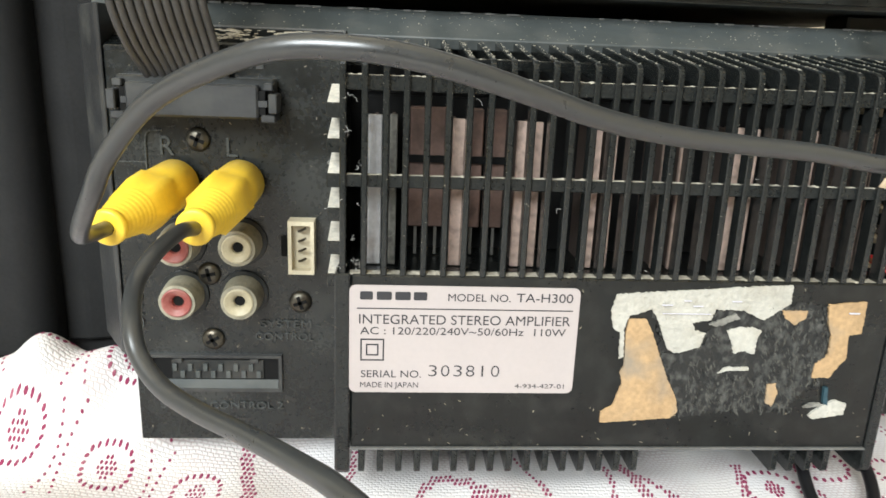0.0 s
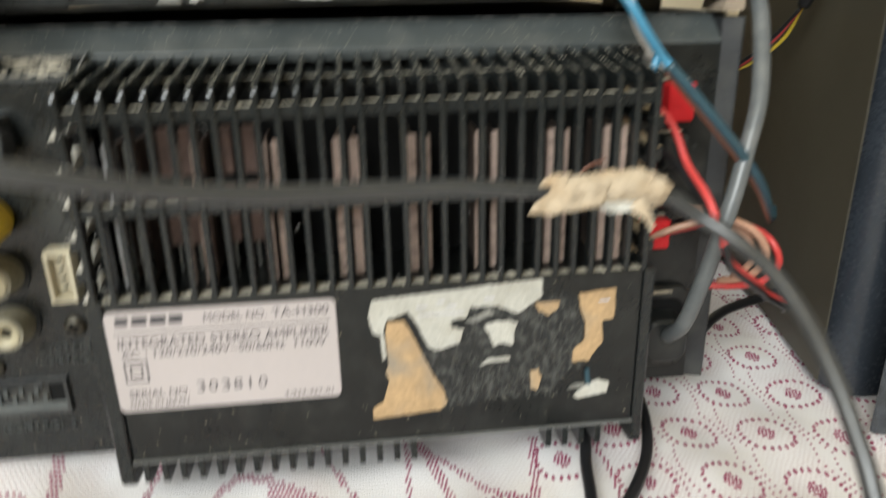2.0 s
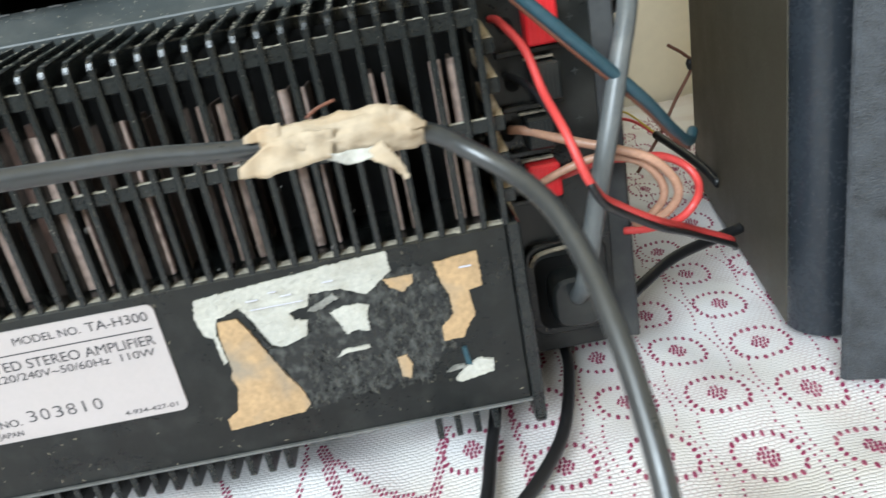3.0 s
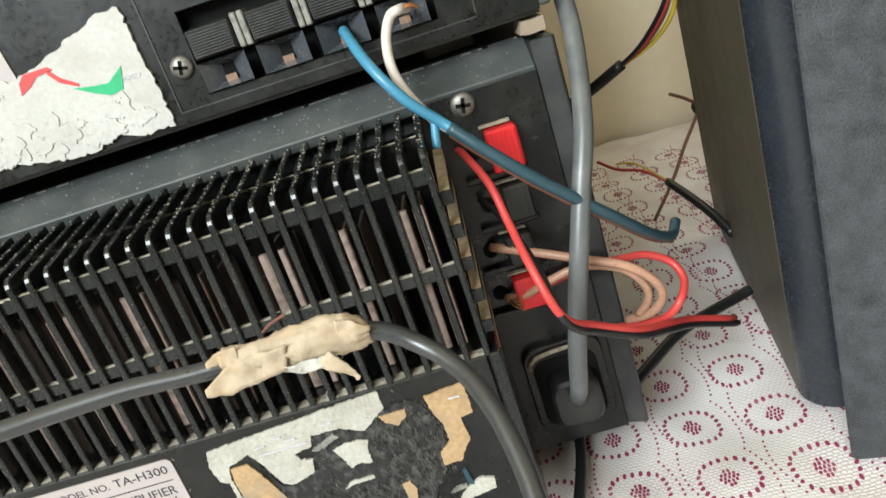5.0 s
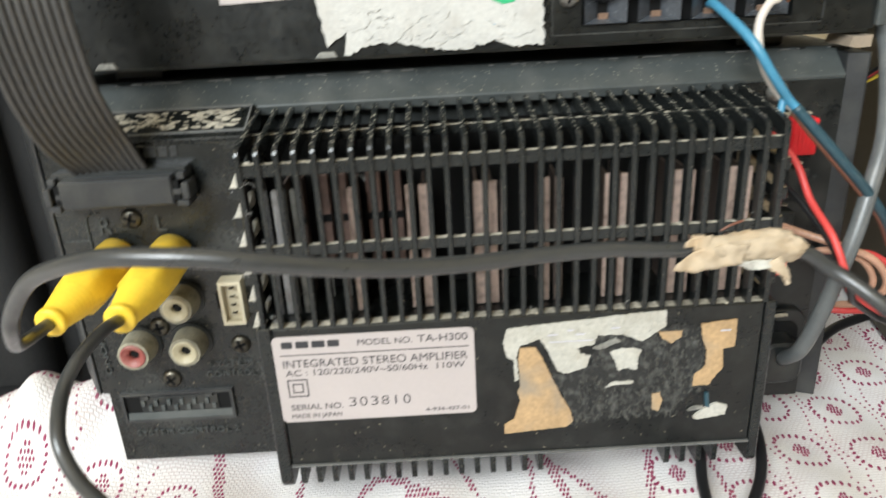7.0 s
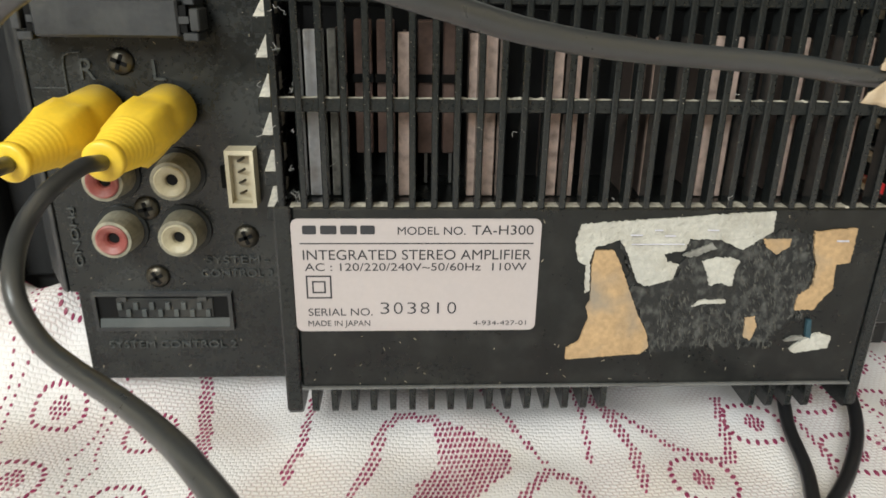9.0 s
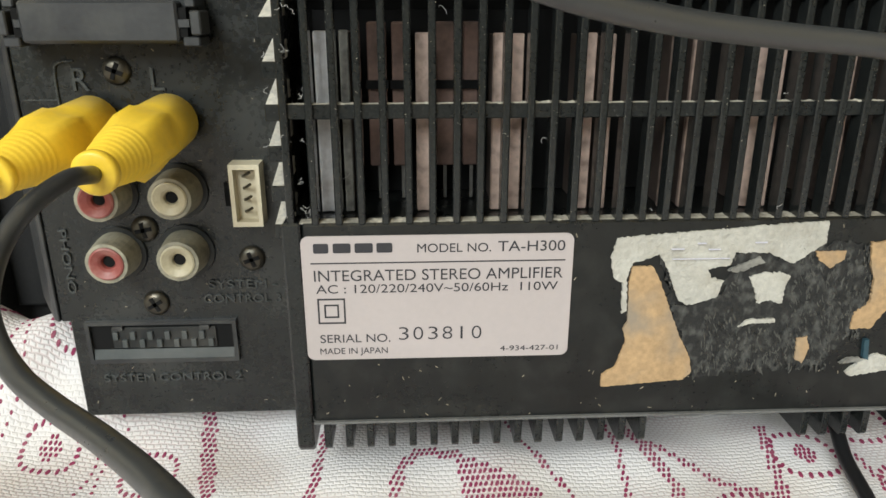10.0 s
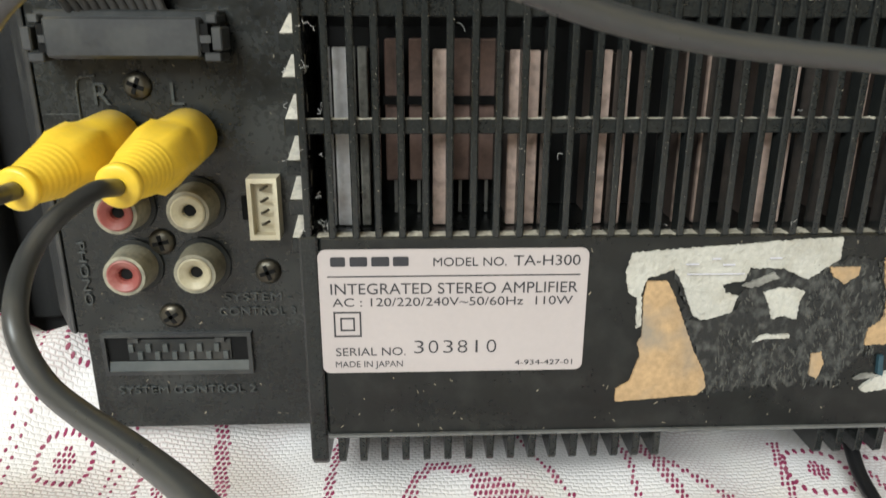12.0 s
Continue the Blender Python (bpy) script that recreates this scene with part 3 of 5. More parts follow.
RESIDUE = [(0.0830, 0.0620), (0.0870, 0.0500), (0.0910, 0.0500), (0.0980, 0.0530), (0.1000, 0.0630), (0.1070, 0.0630), (0.1140, 0.0600), (0.1200, 0.0650), (0.1300, 0.0650), (0.1340, 0.0520), (0.1330, 0.0430), (0.1250, 0.0330), (0.1070, 0.0320), (0.1020, 0.0320), (0.0930, 0.0300), (0.0910, 0.0380), (0.0870, 0.0460)]
stk = part("torn_sticker", torn(RESIDUE, -0.0003, 0.0004, 0.0009, 0.0012, 1), M_residue, amp, "scraped remains of a torn paper sticker")
for k, (outline, mat, rough) in enumerate((
        (PAPER_TOP, M_paper, 0.00035), (GLUE_LEFT, M_glue, 0.0002), (PAPER_MID, M_paper, 0.0004), (GLUE_RIGHT, M_glue, 0.0003),
        ([(0.1190, 0.0630), (0.1260, 0.0632), (0.1260, 0.0610), (0.1230, 0.0590), (0.1200, 0.0610)], M_glue, 0.0003),
        ([(0.1180, 0.0410), (0.1205, 0.0410), (0.1215, 0.0380), (0.1205, 0.0340), (0.1185, 0.0350)], M_glue, 0.0003),
        ([(0.1320, 0.0310), (0.1350, 0.0340), (0.1390, 0.0360), (0.1425, 0.0350), (0.1425, 0.0315), (0.1330, 0.0300)], M_paper, 0.0003),
        ([(0.1030, 0.0440), (0.1050, 0.0460), (0.1120, 0.0460), (0.1120, 0.0450), (0.1060, 0.0450)], M_paper, 0.0003),
        ([(0.1300, 0.0336), (0.1320, 0.0350), (0.1350, 0.0350), (0.1350, 0.0340)], M_clear, 0.0002),
        ([(0.1350, 0.0400), (0.1362, 0.0400), (0.1370, 0.0345), (0.1355, 0.0350)], M_teal, 0.0001),
        ([(0.0985, 0.0585), (0.1010, 0.0600), (0.1060, 0.0620), (0.1070, 0.0608), (0.1020, 0.0585)], M_clear, 0.0004))):
    part("scrap", torn(outline, -0.0006 - 0.00004 * k, 0.0002, rough * 0.6, 0.0005, 10 + k), mat, stk)
r4 = random.Random(91)
heaps = [bmesh.new(), bmesh.new()]
count = 0
while count < 1100:
    fx, fz = r4.uniform(0.087, 0.134), r4.uniform(0.0315, 0.0640)
    if fz > 0.047 and fx < 0.100 or fx < 0.0945 and fz > 0.036 or fx > 0.127 and fz < 0.040 or 0.102 < fx < 0.115 and fz > 0.043:
        continue
    count += 1
    w, h, lean, lift = r4.uniform(0.00012, 0.00042), r4.uniform(0.0003, 0.0014), r4.uniform(-0.6, 0.3), r4.uniform(0.00005, 0.0004)
    bm = heaps[0 if r4.random() < 0.45 else 1]
    rim = [(fx + w * math.cos(a) * r4.uniform(0.5, 1.2) + lean * h * math.sin(a), fz + h * math.sin(a) * r4.uniform(0.6, 1.2)) for a in (k * math.pi / 3 for k in range(6))]
    low = [bm.verts.new((x, -0.00028, z)) for x, z in rim]
    tip = bm.verts.new((fx, -0.00034 - lift, fz))
    for k in range(6):
        bm.faces.new((low[k], low[(k + 1) % 6], tip))
for bm, mat in zip(heaps, (M_fibre, M_residue)):
    tagged(part("fibre", bm, mat, stk), kind="stuff")
for x0, x1, z, h in ((0.0845, 0.0875, 0.0642, 0.0003), (0.0905, 0.0925, 0.0655, 0.0003), (0.0932, 0.0960, 0.0640, 0.0003), (0.1040, 0.1068, 0.0655, 0.0003), (0.0850, 0.0985, 0.0618, 0.0002), (0.1380, 0.1410, 0.0625, 0.0004)):
    part("pen_mark", box(x0, x1, -0.00125, -0.0009, z, z + h), M_pen, stk)


def screw(x, y, z, r, parent, mat, tilt=20.0):
    """Pan head screw, facing -y; proud dark bars paint the shade of a cross recess."""
    head = part("screw", lathe([(0, r), (0.0006, r), (0.0012, r * 0.86), (0.0017, r * 0.55), (0.00185, r * 0.1)], (x, y, z), (0, -1, 0), 20), mat, parent, smooth=True)
    bm = bmesh.new()
    a, w = r * 0.60, r * 0.15
    for k in range(2):
        m = Matrix.Translation((x, y - 0.00158, z)) @ Matrix.Rotation(radians(tilt + 90 * k), 4, "Y")
        bmesh.ops.create_cube(bm, size=1, matrix=m @ Matrix.Diagonal((2 * a, 0.00075, 2 * w, 1)))
    part("cross_shade", bm, M_deep, head)
    return head


for x, z in ((-0.0420, 0.1030), (-0.0152, 0.0568), (-0.0408, 0.0649), (-0.0405, 0.0450)):
    screw(x, 0.0186, z, 0.0033, jack_panel, M_screw, 20 + 900 * z)
screw(0.1640, 0.0362, 0.1280, 0.0035, amp, M_screwbright, 10)


def phono_jack(x, z, ring_mat):
    base = part("phono_jack", lathe([(0, 0.0058), (0.0022, 0.0057), (0.0070, 0.0052), (0.0083, 0.0050), (0.0084, 0.0042), (0.0035, 0.0041)], (x, 0.0187, z), (0, -1, 0), 28), M_jack, jack_panel, smooth=False)
    part("collar", lathe([(0, 0.0071), (0.0011, 0.0069)], (x, 0.0188, z), (0, -1, 0), 28), M_black, base)
    part("insulator", lathe([(0.0038, 0.0041), (0.0086, 0.0041), (0.0088, 0.0037), (0.0084, 0.0030), (0.0080, 0.0023), (0.0074, 0.0017), (0.0060, 0.0014)], (x, 0.0187, z), (0, -1, 0), 28), ring_mat, base)
    part("centre_hole", lathe([(0.0050, 0.0013), (0.0066, 0.0014)], (x, 0.0187, z), (0, -1, 0), 20), M_deep, base)
    return base


for x, z, m in ((-0.0312, 0.0745, M_jackcream), (-0.0312, 0.0590, M_jackcream), (-0.0480, 0.0742, M_redjack), (-0.0480, 0.0587, M_redjack)):
    phono_jack(x, z, m)
# white four pin socket
SX, SZ = 0.0014, 0.0007
sock = part("pin_socket", plate_with_holes(-0.0192 + SX, -0.0120 + SX, 0.0660 + SZ, 0.0812 + SZ, 0.0130, 0.0190, [(-0.0182 + SX, -0.0130 + SX, 0.0672 + SZ, 0.0800 + SZ)]), M_cream, jack_panel, "cream four pin socket")
part("socket_floor", box(-0.0184 + SX, -0.0128 + SX, 0.0160, 0.0185, 0.0670 + SZ, 0.0802 + SZ), M_cream, sock)
for k in range(4):
    part("pin", tube([(-0.0166 + SX, 0.0162, 0.0690 + SZ + k * 0.0029), (-0.0155 + SX, 0.0142, 0.0698 + SZ + k * 0.0029), (-0.0143 + SX, 0.0130, 0.0707 + SZ + k * 0.0029)], 0.00036, 8, 3), M_screw, sock)
part("socket_shadow_gap", box(-0.0218 + SX, -0.0194 + SX, 0.0180, 0.0190, 0.0705, 0.0765), M_deep, jack_panel)
# flat multi pin socket low on the panel: raised rim, deep well, dusty sloping sill, two staggered rows of contacts
slot = part("flat_socket", plate_with_holes(-0.0592, -0.0208, 0.0285, 0.0402, 0.0170, 0.0190, [(-0.0582, -0.0218, 0.0296, 0.0393)]), M_sideframe, jack_panel)
part("socket_floor", box(-0.0582, -0.0218, 0.01805, 0.0186, 0.0296, 0.0393), M_deep, slot)
part("socket_sill", prism([(0.0172, 0.0296), (0.0181, 0.0296), (0.0181, 0.0322), (0.0178, 0.0322)], "x", -0.0580, -0.0220), M_cover, slot)
part("contact_carrier", box(-0.0528, -0.0262, 0.0176, 0.0182, 0.0326, 0.0384, 0.0001), M_black, slot)
for k in range(12):
    part("contact", box(-0.0524 + k * 0.0022, -0.0511 + k * 0.0022, 0.0168, 0.0177, 0.0330 if k % 2 else 0.0352, 0.0352 if k % 2 else 0.0374, 0.0001), M_cover, slot)
for x in (-0.0520, -0.0300):
    part("socket_tab", box(x, x + 0.0024, 0.0166, 0.0180, 0.0380, 0.0392), M_emboss, slot)
# raised lettering on the panel
for body, x0, x1, z, h, turn in (("R", -0.0522, -0.0485, 0.0985, 0.0052, 0), ("L", -0.0345, -0.0315, 0.0985, 0.0052, 0),
                                 ("SYSTEM", -0.0268, -0.0122, 0.0488, 0.0023, 0), ("-", -0.0108, -0.0096, 0.0488, 0.0023, 0), ("CONTROL 3", -0.0284, -0.0088, 0.0448, 0.0023, 0),
                                 ("SYSTEM CONTROL 2", -0.0568, -0.0208, 0.0225, 0.0022, 0), ("PHONO", -0.0618, -0.0448, 0.0650, 0.0020, -90)):
    lettering(body, x0, x1, z, h, 0.0186, M_relief, jack_panel, turn=turn, depth=0.0007)
for pts in (((-0.0560, 0.0182, 0.0890), (-0.0560, 0.0182, 0.1020), (-0.0548, 0.0182, 0.1048), (-0.0515, 0.0182, 0.1052)),):
    part("raised_line", tube(pts, 0.0003, 8, 4), M_relief, jack_panel)
part("raised_line", box(-0.0640, -0.0562, 0.0182, 0.0186, 0.0962, 0.0965), M_relief, jack_panel)
# ribbon cable socket
conn = part("ribbon_socket", box(-0.0580, -0.0250, 0.0085, 0.0190, 0.1095, 0.1180, 0.0005), M_sideframe, amp, "grey-black ribbon cable socket")
part("socket_base", box(-0.0615, -0.0215, 0.0125, 0.0190, 0.1090, 0.1195, 0.0004), M_black, conn)
for x0, x1, hx in ((-0.0628, -0.0580, -0.0585), (-0.0250, -0.0202, -0.0245)):
    part("latch", box(x0 if x0 < -0.05 else x1 - 0.0022, x0 + 0.0022 if x0 < -0.05 else x1, 0.0085, 0.0160, 0.1110, 0.1160, 0.0003), M_sideframe, conn)
    part("latch_foot", box(x0 + 0.0006, x1 - 0.0006, 0.0090, 0.0170, 0.1086, 0.1106, 0.0003), M_sideframe, conn)
    part("latch_head", box(x0 + 0.0012, x1 - 0.0012, 0.0100, 0.0170, 0.1166, 0.1186, 0.0003), M_sideframe, conn)
    part("latch_gap", box(hx - 0.0012, hx + 0.0012, 0.0094, 0.0130, 0.1106, 0.1166), M_deep, conn)
    part("latch_step", box(hx - 0.0008, hx + 0.0018, 0.0090, 0.0130, 0.1126, 0.1142), M_sideframe, conn)

conn.location = (0.0010, 0.0, 0.0002)
# speaker terminals and mains inlet on the right hand panel
for x0, x1, z0, z1, mat in ((0.1672, 0.1760, 0.1080, 0.1200, M_red), (0.1672, 0.1752, 0.0930, 0.1035, M_black), (0.1640, 0.1720, 0.0800, 0.0890, M_black), (0.1630, 0.1720, 0.0655, 0.0755, M_red)):
    tab = part("spring_clip", box(x0, x1, 0.0290, 0.0360, z0, z1, 0.0006), mat, amp, "red spring clip" if mat is M_red else "black spring clip")
    for k in range(6):
        xa = x0 + 0.0010 + k * (x1 - x0 - 0.0024) / 5
        part("rib", box(xa, xa + 0.0005, 0.0287, 0.0300, z0 + 0.0010, z1 - 0.0010), mat, tab)
    part("clip_frame", box(x0 - 0.0085, x1 + 0.0008, 0.0330, 0.0362, z0 - 0.0022, z0 - 0.0006, 0.0003), M_panel, tab)
    part("dusty_edge", box(x0 - 0.0010, x1 - 0.0010, 0.0328, 0.0350, z1 + 0.0006, z1 + 0.0012), M_dust, tab)
    part("wire_hole", lathe([(0, 0.0022), (0.0008, 0.0022)], (x0 - 0.0045, 0.0362, (z0 + z1) / 2), (0, -1, 0), 16), M_deep, tab)
for z in (0.1130, 0.0985, 0.0850):
    part("emboss", box(0.1795, 0.1815, 0.0357, 0.0362, z, z + 0.0003), M_emboss, amp)
    part("emboss", box(0.1804, 0.1806, 0.0357, 0.0362, z - 0.0009, z + 0.0011), M_emboss, amp)
inlet = part("mains_inlet", prism(rounded_rect(0.1585, 0.1835, 0.0190, 0.0500, 0.0050), "y", 0.0330, 0.0365, 0.0005), M_panel, amp)
part("inlet_well", prism(rounded_rect(0.1610, 0.1810, 0.0215, 0.0455, 0.0040), "y", 0.0326, 0.0331), M_deep, inlet)
part("inlet_plug", prism(rounded_rect(0.1640, 0.1790, 0.0260, 0.0420, 0.0045), "y", 0.0225, 0.0328, 0.0010), M_black, inlet)
part("dusty_edge", tube([(0.1600, 0.0322, 0.0440), (0.1625, 0.0322, 0.0472), (0.1690, 0.0322, 0.0482), (0.1760, 0.0322, 0.0484)], 0.0007, 8, 5), M_dust, inlet)
for k in range(40):
    x = rnd.uniform(-0.06, 0.185)
    part("chip", box(x, x + rnd.uniform(0.001, 0.005), 0.0441, 0.0452, 0.1396, 0.1401), M_chip, cover)

# ---- tuner on top ----
tuner = thing("tuner", (0.06, 0.16, 0.140), "black radio tuner seen from behind, stacked on the amplifier", "tuner")
vents = [(-0.0200 + 0.0074 * k, -0.0162 + 0.0074 * k, 0.1925, 0.2110) for k in range(6)] + [(0.0380 + 0.0074 * k, 0.0418 + 0.0074 * k, 0.1925, 0.2110) for k in range(7)]
shell_t = part("back_panel", plate_with_holes(-0.0715, 0.1905, 0.1462, 0.2190, 0.0340, 0.0365, vents + [(0.1000, 0.1645, 0.1515, 0.1735)]), M_panel, tuner)
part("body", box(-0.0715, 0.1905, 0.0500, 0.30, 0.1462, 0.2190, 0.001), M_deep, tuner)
part("side_cover", box(0.1905, 0.1935, 0.0320, 0.30, 0.1468, 0.2190, 0.0006), M_cover, tuner)
part("side_cover", box(-0.0745, -0.0715, 0.0320, 0.30, 0.1468, 0.2190, 0.0006), M_cover, tuner)
part("top_cover", box(-0.0730, 0.1935, 0.0365, 0.30, 0.2192, 0.2225, 0.0008), M_sideframe, tuner)
part("bottom_plate", box(-0.0700, 0.1905, 0.0365, 0.30, 0.1450, 0.1462), M_cover, tuner)
for fx in (-0.045, 0.165):
    for fy in (0.06, 0.26):
        part("foot", box(fx - 0.008, fx + 0.008, fy - 0.006, fy + 0.008, 0.1400, 0.1450, 0.0008), M_black, tuner)
# raised plate lines round the aerial terminals
for x0, x1, z0, z1 in ((0.0910, 0.0914, 0.1490, 0.1935), (0.0914, 0.1740, 0.1930, 0.1934), (0.1740, 0.1744, 0.1500, 0.2050), (0.0914, 0.1740, 0.1489, 0.1493), (0.1020, 0.1024, 0.1790, 0.1835), (0.1020, 0.1180, 0.1833, 0.1837),
                       (0.1190, 0.1194, 0.1790, 0.1850), (0.1200, 0.1380, 0.1848, 0.1852), (0.1380, 0.1384, 0.1800, 0.1860), (0.1400, 0.1540, 0.1858, 0.1862), (0.1540, 0.1544, 0.1800, 0.1860), (0.0914, 0.1700, 0.2010, 0.2014)):
    part("raised_line", box(x0, x1, 0.0337, 0.0342, z0, z1), M_emboss, shell_t)
for x0, x1, z in ((0.1060, 0.1085, 0.1875), (0.1270, 0.1300, 0.1875), (0.1330, 0.1360, 0.1895), (0.1440, 0.1510, 0.1885), (0.1180, 0.1340, 0.1960)):
    part("emboss_bar", box(x0, x1, 0.0337, 0.0342, z, z + 0.0022), M_emboss, shell_t)
hole = part("screw_hole", lathe([(0, 0.0027), (0.0004, 0.0026), (0.0006, 0.0021)], (0.1850, 0.0341, 0.1667), (0, -1, 0), 18), M_contact, shell_t)
part("bore", lathe([(0.0003, 0.0018), (0.0007, 0.0018)], (0.1850, 0.0341, 0.1667), (0, -1, 0), 18), M_deep, hole)
screw(0.0962, 0.0340, 0.1602, 0.0031, shell_t, M_screwbright, 15)
screw(0.1672, 0.0340, 0.1602, 0.0031, shell_t, M_screw, 40)
term = part("terminal_block", box(0.1000, 0.1645, 0.0390, 0.0410, 0.1515, 0.1735), M_deep, tuner)
for k in range(4):
    xa = 0.1006 + k * 0.0163
    lever = part("lever", prism([(0.0330, 0.1605), (0.0318, 0.1680), (0.0385, 0.1690), (0.0390, 0.1605)], "x", xa, xa + 0.0122, 0.0004), M_black, term)
    for j in range(9):
        part("rib", box(xa + 0.0006, xa + 0.0116, 0.0317, 0.0325, 0.1612 + j * 0.0007, 0.1615 + j * 0.0007), M_emboss, lever)
    # sloping funnel round the wire hole
    bm = bmesh.new()
    o = [(xa, 0.0325, 0.1520), (xa + 0.0130, 0.0325, 0.1520), (xa + 0.0130, 0.0325, 0.1596), (xa, 0.0325, 0.1596)]
    c = [(xa + 0.0048, 0.0372, 0.1535), (xa + 0.0082, 0.0372, 0.1535), (xa + 0.0082, 0.0372, 0.1578), (xa + 0.0048, 0.0372, 0.1578)]
    vo, vc = [bm.verts.new(p) for p in o], [bm.verts.new(p) for p in c]
    for j in range(4):
        bm.faces.new((vo[j], vo[(j + 1) % 4], vc[(j + 1) % 4], vc[j]))
    funnel = part("funnel", bm, M_funnel, term, recalc=False)
    part("hole", box(xa + 0.0046, xa + 0.0084, 0.0372, 0.0385, 0.1533, 0.1580), M_deep, funnel)
    part("contact", box(xa + 0.0050, xa + 0.0080, 0.0358, 0.0366, 0.1526, 0.1548), M_tinned, funnel)
    if k < 3:
        for d in (0.0128, 0.0147):
            part("clear_guide", box(xa + d, xa + d + 0.0016, 0.0318, 0.0390, 0.1602, 0.1690, 0.0003), M_clear, term)
M_fluff = material("white_paper_fluff", (0.51, 0.50, 0.47), 0.95, vary=0.14, bump=0.45, bump_scale=320, bump_dist=0.0005, dirt=(0.42, 0.39, 0.35), dirt_amount=0.5, dirt_scale=110)
dlab = part("rating_label", torn([(-0.0080, 0.1840), (0.0530, 0.1840), (0.0540, 0.1700), (0.0300, 0.1680), (0.0200, 0.1640), (-0.0085, 0.1632)], 0.0335, 0.0345, 0.00008, 0.004, 3), M_label, tuner, "half torn white rating label")
for body, x0, x1, z, h in (("MODEL NO. ST-H300", 0.0160, 0.0515, 0.1802, 0.0022), ("FM STEREO", -0.0065, 0.0125, 0.1740, 0.0024), ("TUNER", 0.0400, 0.0510, 0.1742, 0.0024), ("SERIAL NO.", -0.0065, 0.0100, 0.1680, 0.0020)):
    lettering(body, x0, x1, z, h, 0.03345, M_ink, dlab, depth=0.00006)
part("rule", box(-0.0065, 0.0520, 0.0333, 0.0336, 0.1782, 0.1785), M_ink, dlab)
part("logo_bar", box(-0.0062, 0.0095, 0.0333, 0.0336, 0.1802, 0.1824), M_ink, dlab)
part("print_bar", box(-0.0060, 0.0120, 0.0333, 0.0336, 0.1650, 0.1660), M_pen, dlab)
dst = part("torn_sticker", torn([(0.0530, 0.1700), (0.0600, 0.1720), (0.0700, 0.1750), (0.0810, 0.1790), (0.0870, 0.1790), (0.0886, 0.1470), (0.0790, 0.1466), (0.0740, 0.1490), (0.0640, 0.1466), (0.0530, 0.1475), (0.0430, 0.1500), (0.0340, 0.1490), (0.0290, 0.1466), (0.0270, 0.1472), (0.0290, 0.1540), (0.0220, 0.1490), (0.0200, 0.1640), (0.0190, 0.1710), (0.0250, 0.1752), (0.0390, 0.1740)], 0.0330, 0.0344, 0.0005, 0.0012, 21), M_fluff, tuner, "torn white paper sticker with red and green print")
for outline, mat in (([(0.0545, 0.1655), (0.0552, 0.1685), (0.0572, 0.1703), (0.0640, 0.1703), (0.0652, 0.1692), (0.0604, 0.1688), (0.0575, 0.1668)], M_redprint), ([(0.0640, 0.1694), (0.0660, 0.1668), (0.0700, 0.1640), (0.0698, 0.1632), (0.0655, 0.1655), (0.0632, 0.1686)], M_redprint), ([(0.0680, 0.1632), (0.0735, 0.1622), (0.0775, 0.1618), (0.0824, 0.1648), (0.0805, 0.1592), (0.0768, 0.1586), (0.0725, 0.1606)], M_green), ([(0.0735, 0.1525), (0.0742, 0.1562), (0.0752, 0.1562), (0.0743, 0.1525)], M_blueprint)):
    part("print", prism([(x - 0.0009, z + 0.0006) for x, z in outline], "y", 0.0328, 0.0332), mat, dst)
r5 = random.Random(17)
for k in range(48):
    fx = r5.uniform(0.030, 0.084)
    fz = r5.uniform(0.1495, 0.152 + 0.020 * r5.random() * (0.4 if fx > 0.05 else 1))
    w, h = r5.uniform(0.0008, 0.0045), r5.uniform(0.0006, 0.0026)
    part("torn_layer", torn([(fx - w, fz), (fx - 0.4 * w, fz + h), (fx + 0.6 * w, fz + 0.8 * h), (fx + w, fz - 0.2 * h), (fx + 0.1 * w, fz - h)], 0.0328 - r5.uniform(0.00003, 0.00018), 0.0331, 0.0004, 0.0005, 200 + k), M_fluff, dst)
lettering("VIDEO", 0.0790, 0.0855, 0.1615, 0.0012, 0.0329, M_pen, dst, depth=0.00008)
# lacing hooks on the back of the tuner
for x, z in ((-0.0350, 0.2020), (-0.0480, 0.1870), (0.0270, 0.1925)):
    hook = part("cable_hook", tube([(x, 0.0345, z), (x, 0.0260, z), (x - 0.001, 0.0240, z + 0.001), (x - 0.002, 0.0235, z + 0.0045)], 0.0011, 10, 5), M_black, shell_t, smooth=True)
for x0, x1, y0, y1, z0, z1 in ((0.1838, 0.1908, 0.0335, 0.0480, 0.1408, 0.1440),):
    tagged(part("cardboard_shim", torn([(x0, z0), (x1, z0), (x1, z1), (x0 + 0.001, z1)], y0, y1, 0.0003, 0.002, int(1000 * x1) + 60), M_card, None), "torn cream cardboard shim between amplifier and tuner", "cardboard")
for x in (0.0215, -0.0460):
    part("bottom_tab", prism([(x - 0.0035, 0.1462), (x - 0.0020, 0.1480), (x + 0.0025, 0.1480), (x + 0.0035, 0.1462)], "y", 0.0330, 0.0345, 0.0002), M_clear, shell_t)
upper = thing("cassette_deck", (0.06, 0.18, 0.2225), "dark component standing on top of the tuner", "deck")
part("body", box(-0.073, 0.1935, 0.031, 0.30, 0.2262, 0.3200, 0.002, 2), M_black, upper)
part("bottom_flange", box(-0.072, 0.1925, 0.033, 0.060, 0.2250, 0.2261, 0.0003), M_black, upper)
for fx in (-0.045, 0.165):
    for fy in (0.07, 0.26):
        part("foot", box(fx - 0.008, fx + 0.008, fy - 0.006, fy + 0.008, 0.2225, 0.2272, 0.0008), M_black, upper)

# ---- plugs and cables ----


